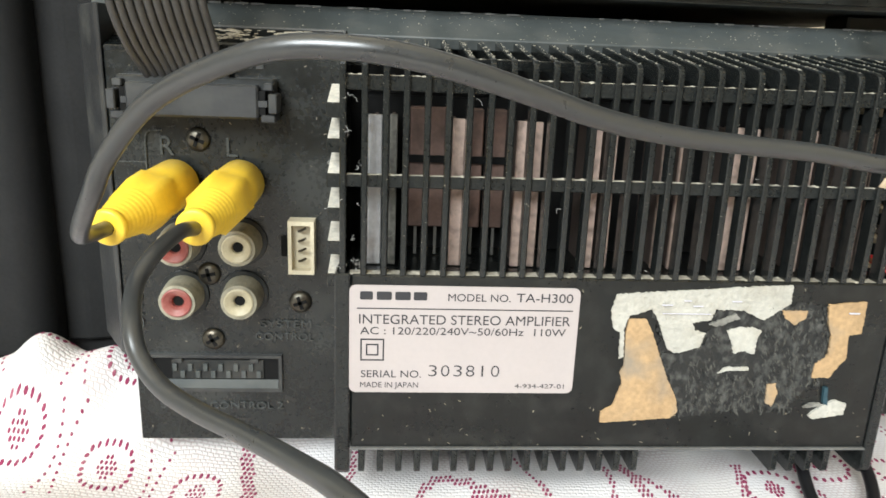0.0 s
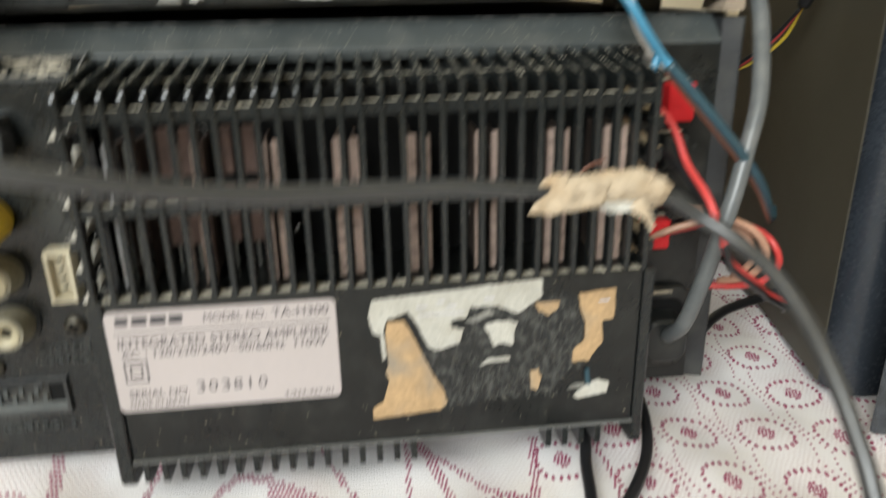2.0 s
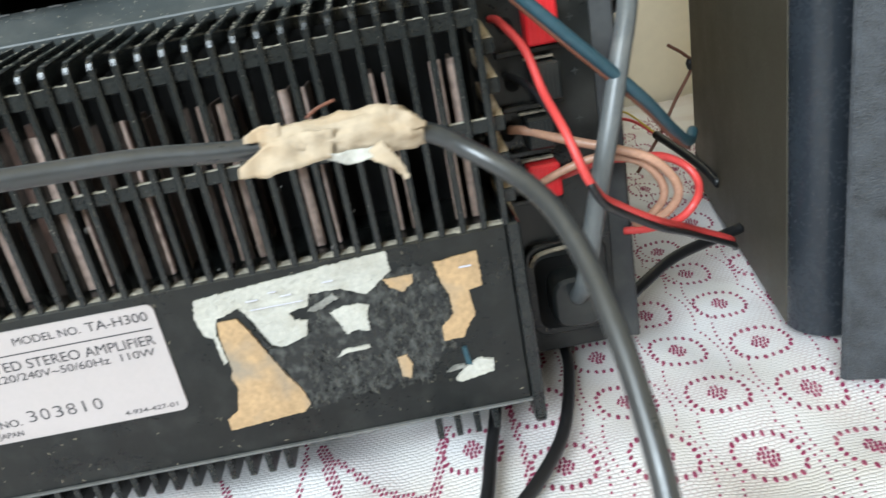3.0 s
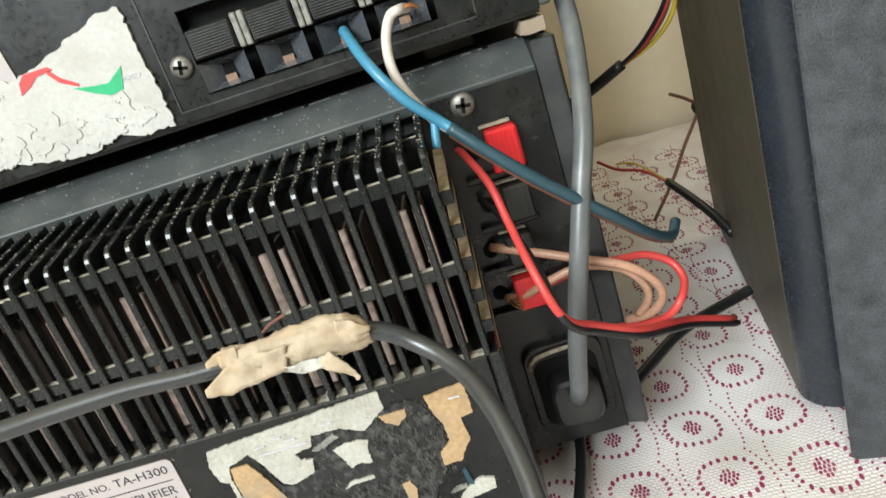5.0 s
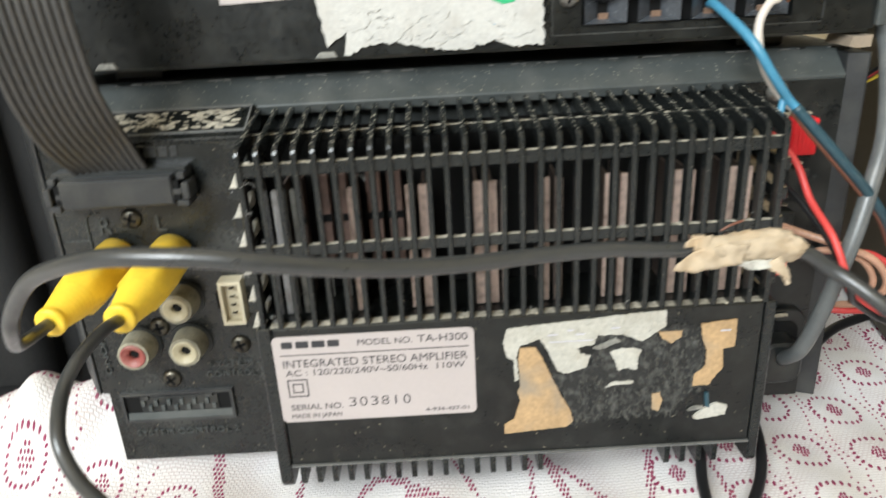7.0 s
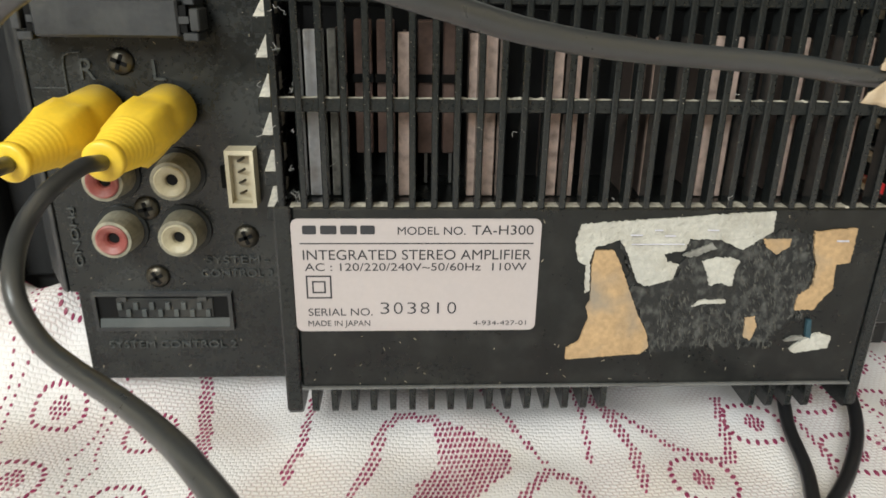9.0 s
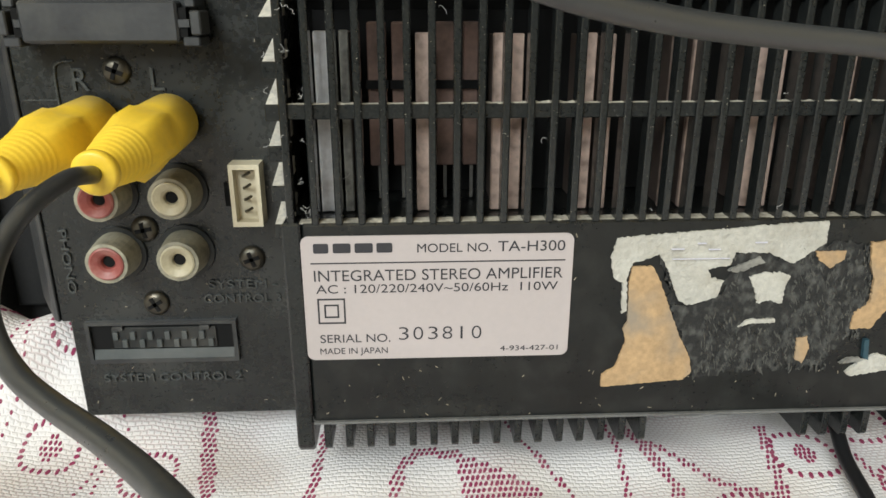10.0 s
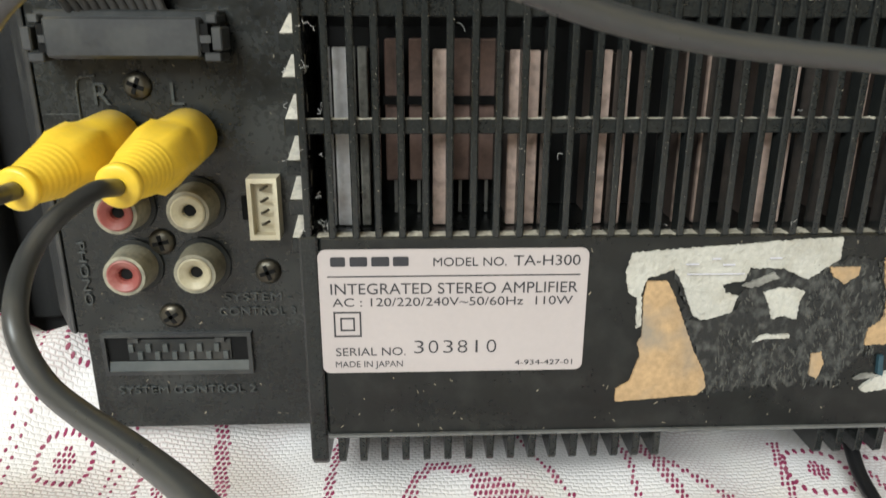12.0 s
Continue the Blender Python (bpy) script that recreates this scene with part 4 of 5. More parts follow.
def phono_plug(base, tip, name_label):
    b, t = Vector(base), Vector(tip)
    n = (t - b).length
    prof = [(0.0, 0.0056), (0.0006, 0.0064), (0.30 * n, 0.0066), (0.36 * n, 0.0070), (0.40 * n, 0.0076), (0.60 * n, 0.0074), (0.66 * n, 0.0060)]
    for k in range(7):
        s = 0.68 + 0.038 * k
        r = 0.0058 - 0.0017 * k / 6
        prof += [(s * n, r), ((s + 0.012) * n, r), ((s + 0.016) * n, r - 0.00016), ((s + 0.032) * n, r - 0.00016)]
    prof += [(0.95 * n, 0.0043), (0.99 * n, 0.0043), (1.0 * n, 0.0038), (0.996 * n, 0.0020)]
    return part("plug_body", lathe(prof, b, t - b, 30, (3, 4, 5)), M_yellow, None, name_label, smooth=True)


def cable_thing(name, label, category, at):
    return thing(name, at, label, category, "cables")


lead = cable_thing("audio_cable", "grey-black cable with a yellow phono plug and a taped joint", "cable", (0.05, -0.05, 0.09))
P1, P2 = (-0.0530, -0.0200, 0.0872), (-0.0330, -0.0225, 0.0883)
plug = phono_plug((-0.0478, 0.0170, 0.0915), P1, "yellow plastic phono plug")
plug.parent, plug.matrix_parent_inverse = lead, world_of(lead).inverted()
run = [P1, (-0.0535, -0.0300, 0.0880), (-0.0500, -0.0400, 0.0920), (-0.0420, -0.0520, 0.1020), (-0.0380, -0.0560, 0.1080), (-0.0305, -0.0620, 0.1160), (-0.0235, -0.0670, 0.1210), (-0.0130, -0.0736, 0.1256), (-0.0044, -0.0776, 0.1279), (0.0049, -0.0795, 0.1282),
       (0.0126, -0.0793, 0.1274), (0.0213, -0.0780, 0.1255), (0.0318, -0.0744, 0.1225), (0.0447, -0.0680, 0.1187), (0.0590, -0.0615, 0.1160), (0.0758, -0.0545, 0.1140), (0.0910, -0.0500, 0.1125), (0.1047, -0.0475, 0.1105), (0.1200, -0.0450, 0.1095), (0.1350, -0.0433, 0.1070),
       (0.1430, -0.0445, 0.1020), (0.1490, -0.0500, 0.0980), (0.1530, -0.0580, 0.0940), (0.1553, -0.0660, 0.0885), (0.1564, -0.0745, 0.0820), (0.1570, -0.0825, 0.0745), (0.1570, -0.0920, 0.0640), (0.1560, -0.1020, 0.0480), (0.1540, -0.1150, 0.0250), (0.1500, -0.1350, 0.0060), (0.1420, -0.1800, 0.0030), (0.1300, -0.3000, 0.0030)]
part("cable", tube(run, 0.00178, 16, 8), M_cable, lead, smooth=True)
# taped joint: a creased wrap with torn loose corners


def tape_wrap(points, sizes, seed):
    """A creased sleeve along a path; sizes are (depth, height) half widths from end to end."""
    path = smooth_path(points, 10)
    b2 = bmesh.new()
    seg, rings = 26, []
    for i, q in enumerate(path):
        f = i / (len(path) - 1) * (len(sizes) - 1)
        k = min(int(f), len(sizes) - 2)
        ry, rz = (sizes[k][c] + (sizes[k + 1][c] - sizes[k][c]) * (f - k) for c in (0, 1))
        row = []
        for s in range(seg):
            a = 2 * math.pi * s / seg
            p = q + Vector((0, ry * math.cos(a), rz * math.sin(a)))
            w = Vector((p.x * 150 + seed, p.y * 420 + p.z * 160, p.z * 420))
            crease = 0.0009 * (0.5 - abs(noise.noise(w)) * 2.4) + 0.00035 * noise.noise(p * 1300)
            row.append(b2.verts.new(p + Vector((0.25 * crease, math.cos(a) * crease, math.sin(a) * crease))))
        rings.append(row)
    for a, b in zip(rings, rings[1:]):
        for k in range(seg):
            b2.faces.new((a[k], a[(k + 1) % seg], b[(k + 1) % seg], b[k]))
    b2.faces.new(rings[0][::-1])
    b2.faces.new(rings[-1])
    return b2


def torn_strip(points, widths, across, seed, thick=0.00035):
    """A thin creased strip of tape that tapers along its path."""
    r = random.Random(seed)
    path = smooth_path(points, 8)
    across = Vector(across).normalized()
    b2 = bmesh.new()
    rows = []
    for i, q in enumerate(path):
        f = i / (len(path) - 1) * (len(widths) - 1)
        k = min(int(f), len(widths) - 2)
        w = widths[k] + (widths[k + 1] - widths[k]) * (f - k) + r.uniform(-0.0003, 0.0003)
        side = []
        for s in range(7):
            p = q + across * w * (s / 6 - 0.5)
            side.append(p + Vector((0, 0.0011 * noise.noise(p * 330 + Vector((seed, 0, 0))), 0)))
        rows.append([b2.verts.new(p) for p in side] + [b2.verts.new(p + Vector((0, thick, 0))) for p in side[::-1]])
    for a, b in zip(rows, rows[1:]):
        for k in range(14):
            b2.faces.new((a[k], a[(k + 1) % 14], b[(k + 1) % 14], b[k]))
    b2.faces.new(rows[0][::-1])
    b2.faces.new(rows[-1])
    return b2


tape = part("tape_joint", tape_wrap([(0.1090, -0.0474, 0.1112), (0.1130, -0.0470, 0.1106), (0.1190, -0.0463, 0.1098), (0.1250, -0.0456, 0.1094), (0.1310, -0.0448, 0.1088), (0.1352, -0.0440, 0.1072)],
                                    [(0.0021, 0.0020), (0.0024, 0.0026), (0.0026, 0.0030), (0.0028, 0.0036), (0.0029, 0.0040), (0.0027, 0.0036), (0.0021, 0.0020)], 3.0), M_tape, lead, "creased beige masking tape", smooth=True)
part("torn_corner", torn_strip([(0.1205, -0.0492, 0.1092), (0.1150, -0.0496, 0.1090), (0.1095, -0.0498, 0.1084), (0.1046, -0.0496, 0.1072)], (0.0050, 0.0058, 0.0056, 0.0016), (0.3, 0, 1), 4), M_tape, tape, smooth=True)
part("torn_corner", torn_strip([(0.1125, -0.0488, 0.1122), (0.1095, -0.0490, 0.1126), (0.1066, -0.0492, 0.1122)], (0.0032, 0.0026, 0.0010), (0.1, 0, 1), 6), M_tape, tape, smooth=True)
part("torn_corner", torn_strip([(0.1262, -0.0490, 0.1070), (0.1285, -0.0494, 0.1052), (0.1300, -0.0494, 0.1034), (0.1312, -0.0490, 0.1008)], (0.0044, 0.0026, 0.0018, 0.0008), (0.85, 0, 0.5), 8), M_tape, tape, smooth=True)
part("frayed_edge", torn_strip([(0.1185, -0.0484, 0.1072), (0.1225, -0.0490, 0.1062), (0.1285, -0.0490, 0.1066)], (0.0010, 0.0024, 0.0014), (0.2, 0, 1), 12), M_paper, tape, smooth=True)
part("torn_corner", torn_strip([(0.1300, -0.0472, 0.1104), (0.1330, -0.0468, 0.1098), (0.1358, -0.0460, 0.1088)], (0.0045, 0.0032, 0.0008), (0.2, 0, 1), 15), M_tape, tape, smooth=True)
part("bare_strand", tube([(0.1165, -0.0440, 0.1130), (0.1185, -0.0440, 0.1142), (0.1215, -0.0436, 0.1150)], 0.0003, 8, 4), M_wirebrown, tape)

lead2 = cable_thing("audio_cable", "dark grey cable with a yellow phono plug hanging towards the viewer", "cable", (0.0, -0.06, 0.07))
plug = phono_plug((-0.0305, 0.0170, 0.0918), P2, "yellow plastic phono plug")
plug.parent, plug.matrix_parent_inverse = lead2, world_of(lead2).inverted()
run2 = [P2, (-0.0340, -0.0300, 0.0893), (-0.0362, -0.0400, 0.0872), (-0.0376, -0.0475, 0.0830), (-0.0350, -0.0575, 0.0790), (-0.0325, -0.0618, 0.0747), (-0.0274, -0.0668, 0.0715), (-0.0201, -0.0730, 0.0705), (-0.0110, -0.0812, 0.0711), (-0.0020, -0.0905, 0.0721), (0.0050, -0.0995, 0.0735),
        (0.0120, -0.1080, 0.0715), (0.0180, -0.1180, 0.0640), (0.0230, -0.1300, 0.0500), (0.0260, -0.1450, 0.0300), (0.0280, -0.1700, 0.0100), (0.0280, -0.2200, 0.0030), (0.0200, -0.3200, 0.0030)]
part("cable", tube(run2, 0.0017, 16, 8), M_cable, lead2, smooth=True)

# grey ribbon cable: a row of joined conductors
ribbon = thing("ribbon_cable", (-0.045, 0.0, 0.118), "flat grey ribbon cable plugged into the amplifier", "cable", "cables")
left = [(-0.0520, 0.0150, 0.1175), (-0.0530, 0.0115, 0.1215), (-0.0545, 0.0060, 0.1270), (-0.0555, 0.0005, 0.1350), (-0.0560, -0.0050, 0.1480), (-0.0570, -0.0080, 0.1700), (-0.0600, 0.0000, 0.2000), (-0.0640, 0.0200, 0.2400)]
right = [(-0.0325, 0.0155, 0.1175), (-0.0340, 0.0140, 0.1225), (-0.0352, 0.0105, 0.1300), (-0.0360, 0.0050, 0.1385), (-0.0365, 0.0000, 0.1500), (-0.0370, -0.0030, 0.1720), (-0.0400, 0.0040, 0.2030), (-0.0440, 0.0240, 0.2420)]
for k in range(11):
    f = k / 10
    pts = [Vector(a).lerp(Vector(b), f) for a, b in zip(left, right)]
    part("conductor", tube(pts, 0.00105, 8, 5), M_ribbon, ribbon, smooth=True)

power = cable_thing("mains_cable", "thick grey mains cable plugged into the amplifier", "cable", (0.19, 0.02, 0.05))
part("cable", tube([(0.2010, 0.0480, 0.3200), (0.2000, 0.0470, 0.2400), (0.1990, 0.0465, 0.1850), (0.1985, 0.0445, 0.1530), (0.1972, 0.0345, 0.1370), (0.1923, 0.0215, 0.1169), (0.1868, 0.0150, 0.1020), (0.1820, 0.0108, 0.0880), (0.1783, 0.0095, 0.0759), (0.1744, 0.0098, 0.0598), (0.1722, 0.0140, 0.0450), (0.1715, 0.0230, 0.0360)], 0.0026, 16, 7), M_cablegrey, power, smooth=True)

aerial = cable_thing("aerial_lead", "blue and white twin lead from the tuner terminals", "cable", (0.17, 0.015, 0.12))
part("blue_core", tube([(0.1398, 0.0360, 0.1558), (0.1404, 0.0310, 0.1553), (0.1450, 0.0160, 0.1470), (0.1507, 0.0125, 0.1375), (0.1570, 0.0140, 0.1298), (0.1600, 0.0130, 0.1265)], 0.0014, 12, 6), M_blue, aerial, smooth=True)
part("white_core", tube([(0.1572, 0.0330, 0.1566), (0.1556, 0.0250, 0.1570), (0.1528, 0.0240, 0.1560), (0.1502, 0.0235, 0.1507), (0.1497, 0.0206, 0.1438), (0.1520, 0.0185, 0.1364), (0.1560, 0.0160, 0.1300), (0.1600, 0.0140, 0.1260)], 0.0013, 12, 6), M_white, aerial, smooth=True)
part("bare_end", tube([(0.1560, 0.0255, 0.1570), (0.1585, 0.0262, 0.1572), (0.1600, 0.0275, 0.1562)], 0.0006, 8, 4), M_copper, aerial)
part("jacket", tube([(0.1590, 0.0132, 0.1275), (0.1647, 0.0115, 0.1212), (0.1738, 0.0105, 0.1113), (0.1834, 0.0122, 0.1014), (0.1941, 0.0175, 0.0903), (0.2040, 0.0270, 0.0790), (0.2120, 0.0370, 0.0720), (0.2160, 0.0440, 0.0730)], 0.0016, 12, 6), M_teal, aerial, smooth=True)
part("second_core", tube([(0.1590, 0.0140, 0.1258), (0.1647, 0.0128, 0.1192), (0.1738, 0.0118, 0.1093), (0.1834, 0.0135, 0.0994), (0.1941, 0.0188, 0.0884), (0.2040, 0.0280, 0.0772), (0.2120, 0.0378, 0.0702)], 0.0010, 12, 6), M_wirebrown, aerial, smooth=True)
part("cut_stub", tube([(0.1560, 0.0150, 0.1300), (0.1552, 0.0140, 0.1265), (0.1546, 0.0130, 0.1235)], 0.0011, 10, 4), M_blue, aerial, smooth=True)

twin = cable_thing("speaker_wire", "red and black twin speaker wire from the red clip", "cable", (0.18, 0.01, 0.08))
rr = [(0.1590, 0.0350, 0.1165), (0.1605, 0.0290, 0.1158), (0.1645, 0.0190, 0.1090), (0.1664, 0.0110, 0.0992), (0.1681, -0.0009, 0.0917), (0.1708, -0.0060, 0.0815), (0.1740, -0.0040, 0.0755), (0.1790, 0.0010, 0.0705), (0.1910, 0.0084, 0.0613), (0.2020, 0.0210, 0.0530), (0.2115, 0.0325, 0.0455), (0.2253, 0.0420, 0.0363), (0.2300, 0.0500, 0.0310)]
part("red_core", tube(rr, 0.0011, 12, 6), M_redwire, twin, smooth=True)
bb = [(0.1610, 0.0340, 0.1010), (0.1640, 0.0240, 0.1000), (0.1668, 0.0150, 0.0960), (0.1700, 0.0030, 0.0880)] + [(x + 0.0008, y - 0.0002, z - 0.0022) for x, y, z in rr[5:]]
part("black_core", tube(bb, 0.0010, 12, 6), M_cord, twin, smooth=True)
clear = cable_thing("speaker_wire", "clear twin speaker wire looping out of the lower clips", "cable", (0.19, 0.02, 0.07))
part("clear_core", tube([(0.1600, 0.0345, 0.0860), (0.1640, 0.0300, 0.0858), (0.1734, 0.0285, 0.0820), (0.1843, 0.0225, 0.0788), (0.1942, 0.0196, 0.0748), (0.2009, 0.0206, 0.0675), (0.2025, 0.0225, 0.0610), (0.1990, 0.0260, 0.0550), (0.1930, 0.0330, 0.0510)], 0.0013, 12, 6), M_peach, clear, smooth=True)
part("clear_core", tube([(0.1600, 0.0345, 0.0690), (0.1650, 0.0300, 0.0700), (0.1740, 0.0270, 0.0740), (0.1830, 0.0250, 0.0760), (0.1930, 0.0230, 0.0730), (0.1985, 0.0235, 0.0660), (0.1990, 0.0250, 0.0600), (0.1960, 0.0290, 0.0540)], 0.0012, 12, 6), M_peach, clear, smooth=True)
part("red_core", tube([(0.1720, 0.0330, 0.0700), (0.1850, 0.0330, 0.0722), (0.1938, 0.0323, 0.0716), (0.2024, 0.0332, 0.0702), (0.2092, 0.0322, 0.0660), (0.2108, 0.0280, 0.0615), (0.2073, 0.0225, 0.0584), (0.2025, 0.0238, 0.0535), (0.1960, 0.0300, 0.0500), (0.1900, 0.0340, 0.0490)], 0.0012, 12, 6), M_redwire, clear, smooth=True)
for k in range(5):
    part("bare_strand", tube([(0.1605 + 0.0004 * k, 0.0330, 0.0690), (0.1612 + 0.0007 * k, 0.0290, 0.0685 + 0.0006 * k), (0.1640, 0.0270 + 0.0005 * k, 0.0670 + 0.0008 * k)], 0.0003, 6, 4), M_copper, clear)

bundle = cable_thing("wire_bundle", "black sleeved bundle of red, brown and yellow wires", "cable", (0.235, 0.10, 0.12))
part("sleeve", tube([(0.2010, 0.1250, 0.0990), (0.2130, 0.1220, 0.1030), (0.2270, 0.1150, 0.1110)], 0.0022, 12, 6), M_cord, bundle, smooth=True)
part("sleeve", tube([(0.2425, 0.0850, 0.1400), (0.2430, 0.0800, 0.1500), (0.2450, 0.0780, 0.1850), (0.2470, 0.0780, 0.2400)], 0.0026, 12, 6), M_cord, bundle, smooth=True)
for k, (mat, dx) in enumerate(((M_cord, -0.0012), (M_redprint, 0.0), (M_wirebrown, 0.0010), (M_wireyellow, 0.0040))):
    part("wire", tube([(0.2255, 0.1155, 0.1100), (0.2340 + dx, 0.1080, 0.1165), (0.2400 + dx, 0.0970, 0.1270), (0.2425, 0.0860, 0.1390)], 0.0008, 10, 6), mat, bundle, smooth=True)
tails = cable_thing("loose_wires", "thin twisted wires lying loose behind the stack", "cable", (0.26, 0.19, 0.03))
part("wire", tube([(0.2670, 0.2000, 0.0740), (0.2770, 0.2050, 0.0670), (0.2820, 0.2080, 0.0600), (0.2700, 0.2020, 0.0450), (0.2590, 0.1970, 0.0300), (0.2450, 0.1950, 0.0120)], 0.0009, 8, 6), M_wirebrown, tails, smooth=True)
part("wire", tube([(0.2240, 0.2000, 0.0510), (0.2330, 0.2000, 0.0440), (0.2460, 0.1990, 0.0390), (0.2560, 0.1945, 0.0310)], 0.0008, 8, 6), M_redprint, tails, smooth=True)
part("wire", tube([(0.2330, 0.2000, 0.0470), (0.2430, 0.1990, 0.0440), (0.2560, 0.1945, 0.0315)], 0.0005, 8, 6), M_wireyellow, tails, smooth=True)
part("taped_end", tube([(0.2560, 0.1945, 0.0310), (0.2600, 0.1750, 0.0270), (0.2630, 0.1550, 0.0230), (0.2650, 0.1400, 0.0180)], 0.0022, 10, 6), M_cord, tails, smooth=True)
part("knot", lathe([(0, 0.0010), (0.002, 0.0022), (0.005, 0.0020), (0.007, 0.0010)], (0.2800, 0.2070, 0.0640), (0.3, 0.2, -1), 10), M_cord, tails, smooth=True)
low = cable_thing("black_cord", "black cord lying on the cloth beside the amplifier", "cable", (0.21, 0.06, 0.02))
part("cord", tube([(0.1900, 0.0480, 0.0160), (0.2000, 0.0560, 0.0180), (0.2180, 0.0700, 0.0200), (0.2420, 0.0810, 0.0200), (0.2480, 0.0830, 0.0205)], 0.0021, 12, 6), M_cord, low, smooth=True)
for pts in ([(0.1400, 0.0600, 0.006), (0.1425, 0.0300, 0.0085), (0.1415, 0.0150, 0.0085), (0.1375, 0.0000, 0.005), (0.1335, -0.0180, 0.004), (0.1260, -0.0360, 0.004), (0.1150, -0.0600, 0.004), (0.1050, -0.1000, 0.004)],
            [(0.1700, 0.0600, 0.005), (0.1690, 0.0400, 0.006), (0.1640, 0.0170, 0.007), (0.1575, 0.0000, 0.005), (0.1465, -0.0160, 0.004), (0.1345, -0.0290, 0.004), (0.1255, -0.0380, 0.005), (0.1180, -0.0520, 0.006), (0.1100, -0.0800, 0.004)]):
    c = cable_thing("black_cord", "thin black cord coming from under the amplifier", "cable", (0.14, 0.0, 0.004))
    part("cord", tube(pts, 0.0019, 12, 7), M_cord, c, smooth=True)

# ---- loudspeakers ----


def corner_arc(cx, cy, r, a0, a1, n=24):
    return [(cx + r * math.cos(radians(a0 + (a1 - a0) * k / n)), cy + r * math.sin(radians(a0 + (a1 - a0) * k / n))) for k in range(n + 1)]


spk = thing("loudspeaker", (0.32, 0.10, 0.0), "dark loudspeaker cabinet with brown sides standing on the cloth", "loudspeaker", "loudspeakers")
part("side_panel", prism([(0.2432, 0.0402), (0.2470, 0.0402), (0.2810, 0.1950), (0.2765, 0.1950)], "z", 0.002, 0.45, 0.0004), M_wood, spk, "dark brown side panel")
part("cabinet", prism([(0.2472, 0.0405), (0.46, 0.0405), (0.46, 0.19), (0.2815, 0.194)], "z", 0.002, 0.45), M_vinyl, spk)
part("baffle_edge", prism(corner_arc(0.2548, 0.0395, 0.0115, 180, 270, 40) + [(0.33, 0.0280), (0.33, 0.0398), (0.2433, 0.0398)], "z", 0.002, 0.45), M_gloss, spk, "rounded glossy black baffle edge", smooth=False)
box2 = thing("loudspeaker", (0.34, 0.0, 0.0), "black textured vinyl loudspeaker turned sideways on the cloth", "loudspeaker", "loudspeakers")
part("cabinet", prism([(0.2455, 0.0085), (0.43, -0.040), (0.45, 0.020), (0.2640, 0.0265)], "z", 0.001, 0.45, 0.001), M_gloss, box2)
part("front_panel", prism([(0.2415, 0.0080), (0.2425, 0.0062), (0.43, -0.045), (0.431, -0.0412), (0.2450, 0.0083)], "z", 0.001, 0.45, 0.0006), M_vinyl, box2, "grained black vinyl panel")
spk2 = thing("loudspeaker", (-0.2, 0.10, 0.0), "black vinyl loudspeaker cabinet beside the amplifier", "loudspeaker", "loudspeakers")
part("cabinet", prism([(-0.100, 0.075), (-0.086, 0.078), (-0.082, 0.25), (-0.30, 0.25), (-0.30, 0.075)], "z", 0.02, 0.45, 0.001), M_matt, spk2)
part("front_trim", prism(corner_arc(-0.118, 0.071, 0.010, 270, 360) + [(-0.108, 0.0748), (-0.30, 0.0748), (-0.30, 0.061)], "z", 0.02, 0.45), M_matt, spk2)
part("plinth", box(-0.30, -0.09, 0.08, 0.25, 0.001, 0.02), M_matt, spk2)

# ---- table and cloth ----
table = tagged(part("table", box(-0.7, 0.9, -0.45, 0.41, -0.05, -0.012, 0.003), M_wood, None), "dark wooden table under the cloth", "table")
for lx in (-0.66, 0.82):
    for ly in (-0.42, 0.34):
        part("leg", box(lx, lx + 0.045, ly, ly + 0.045, -0.80, -0.0501, 0.003), M_wood, table)


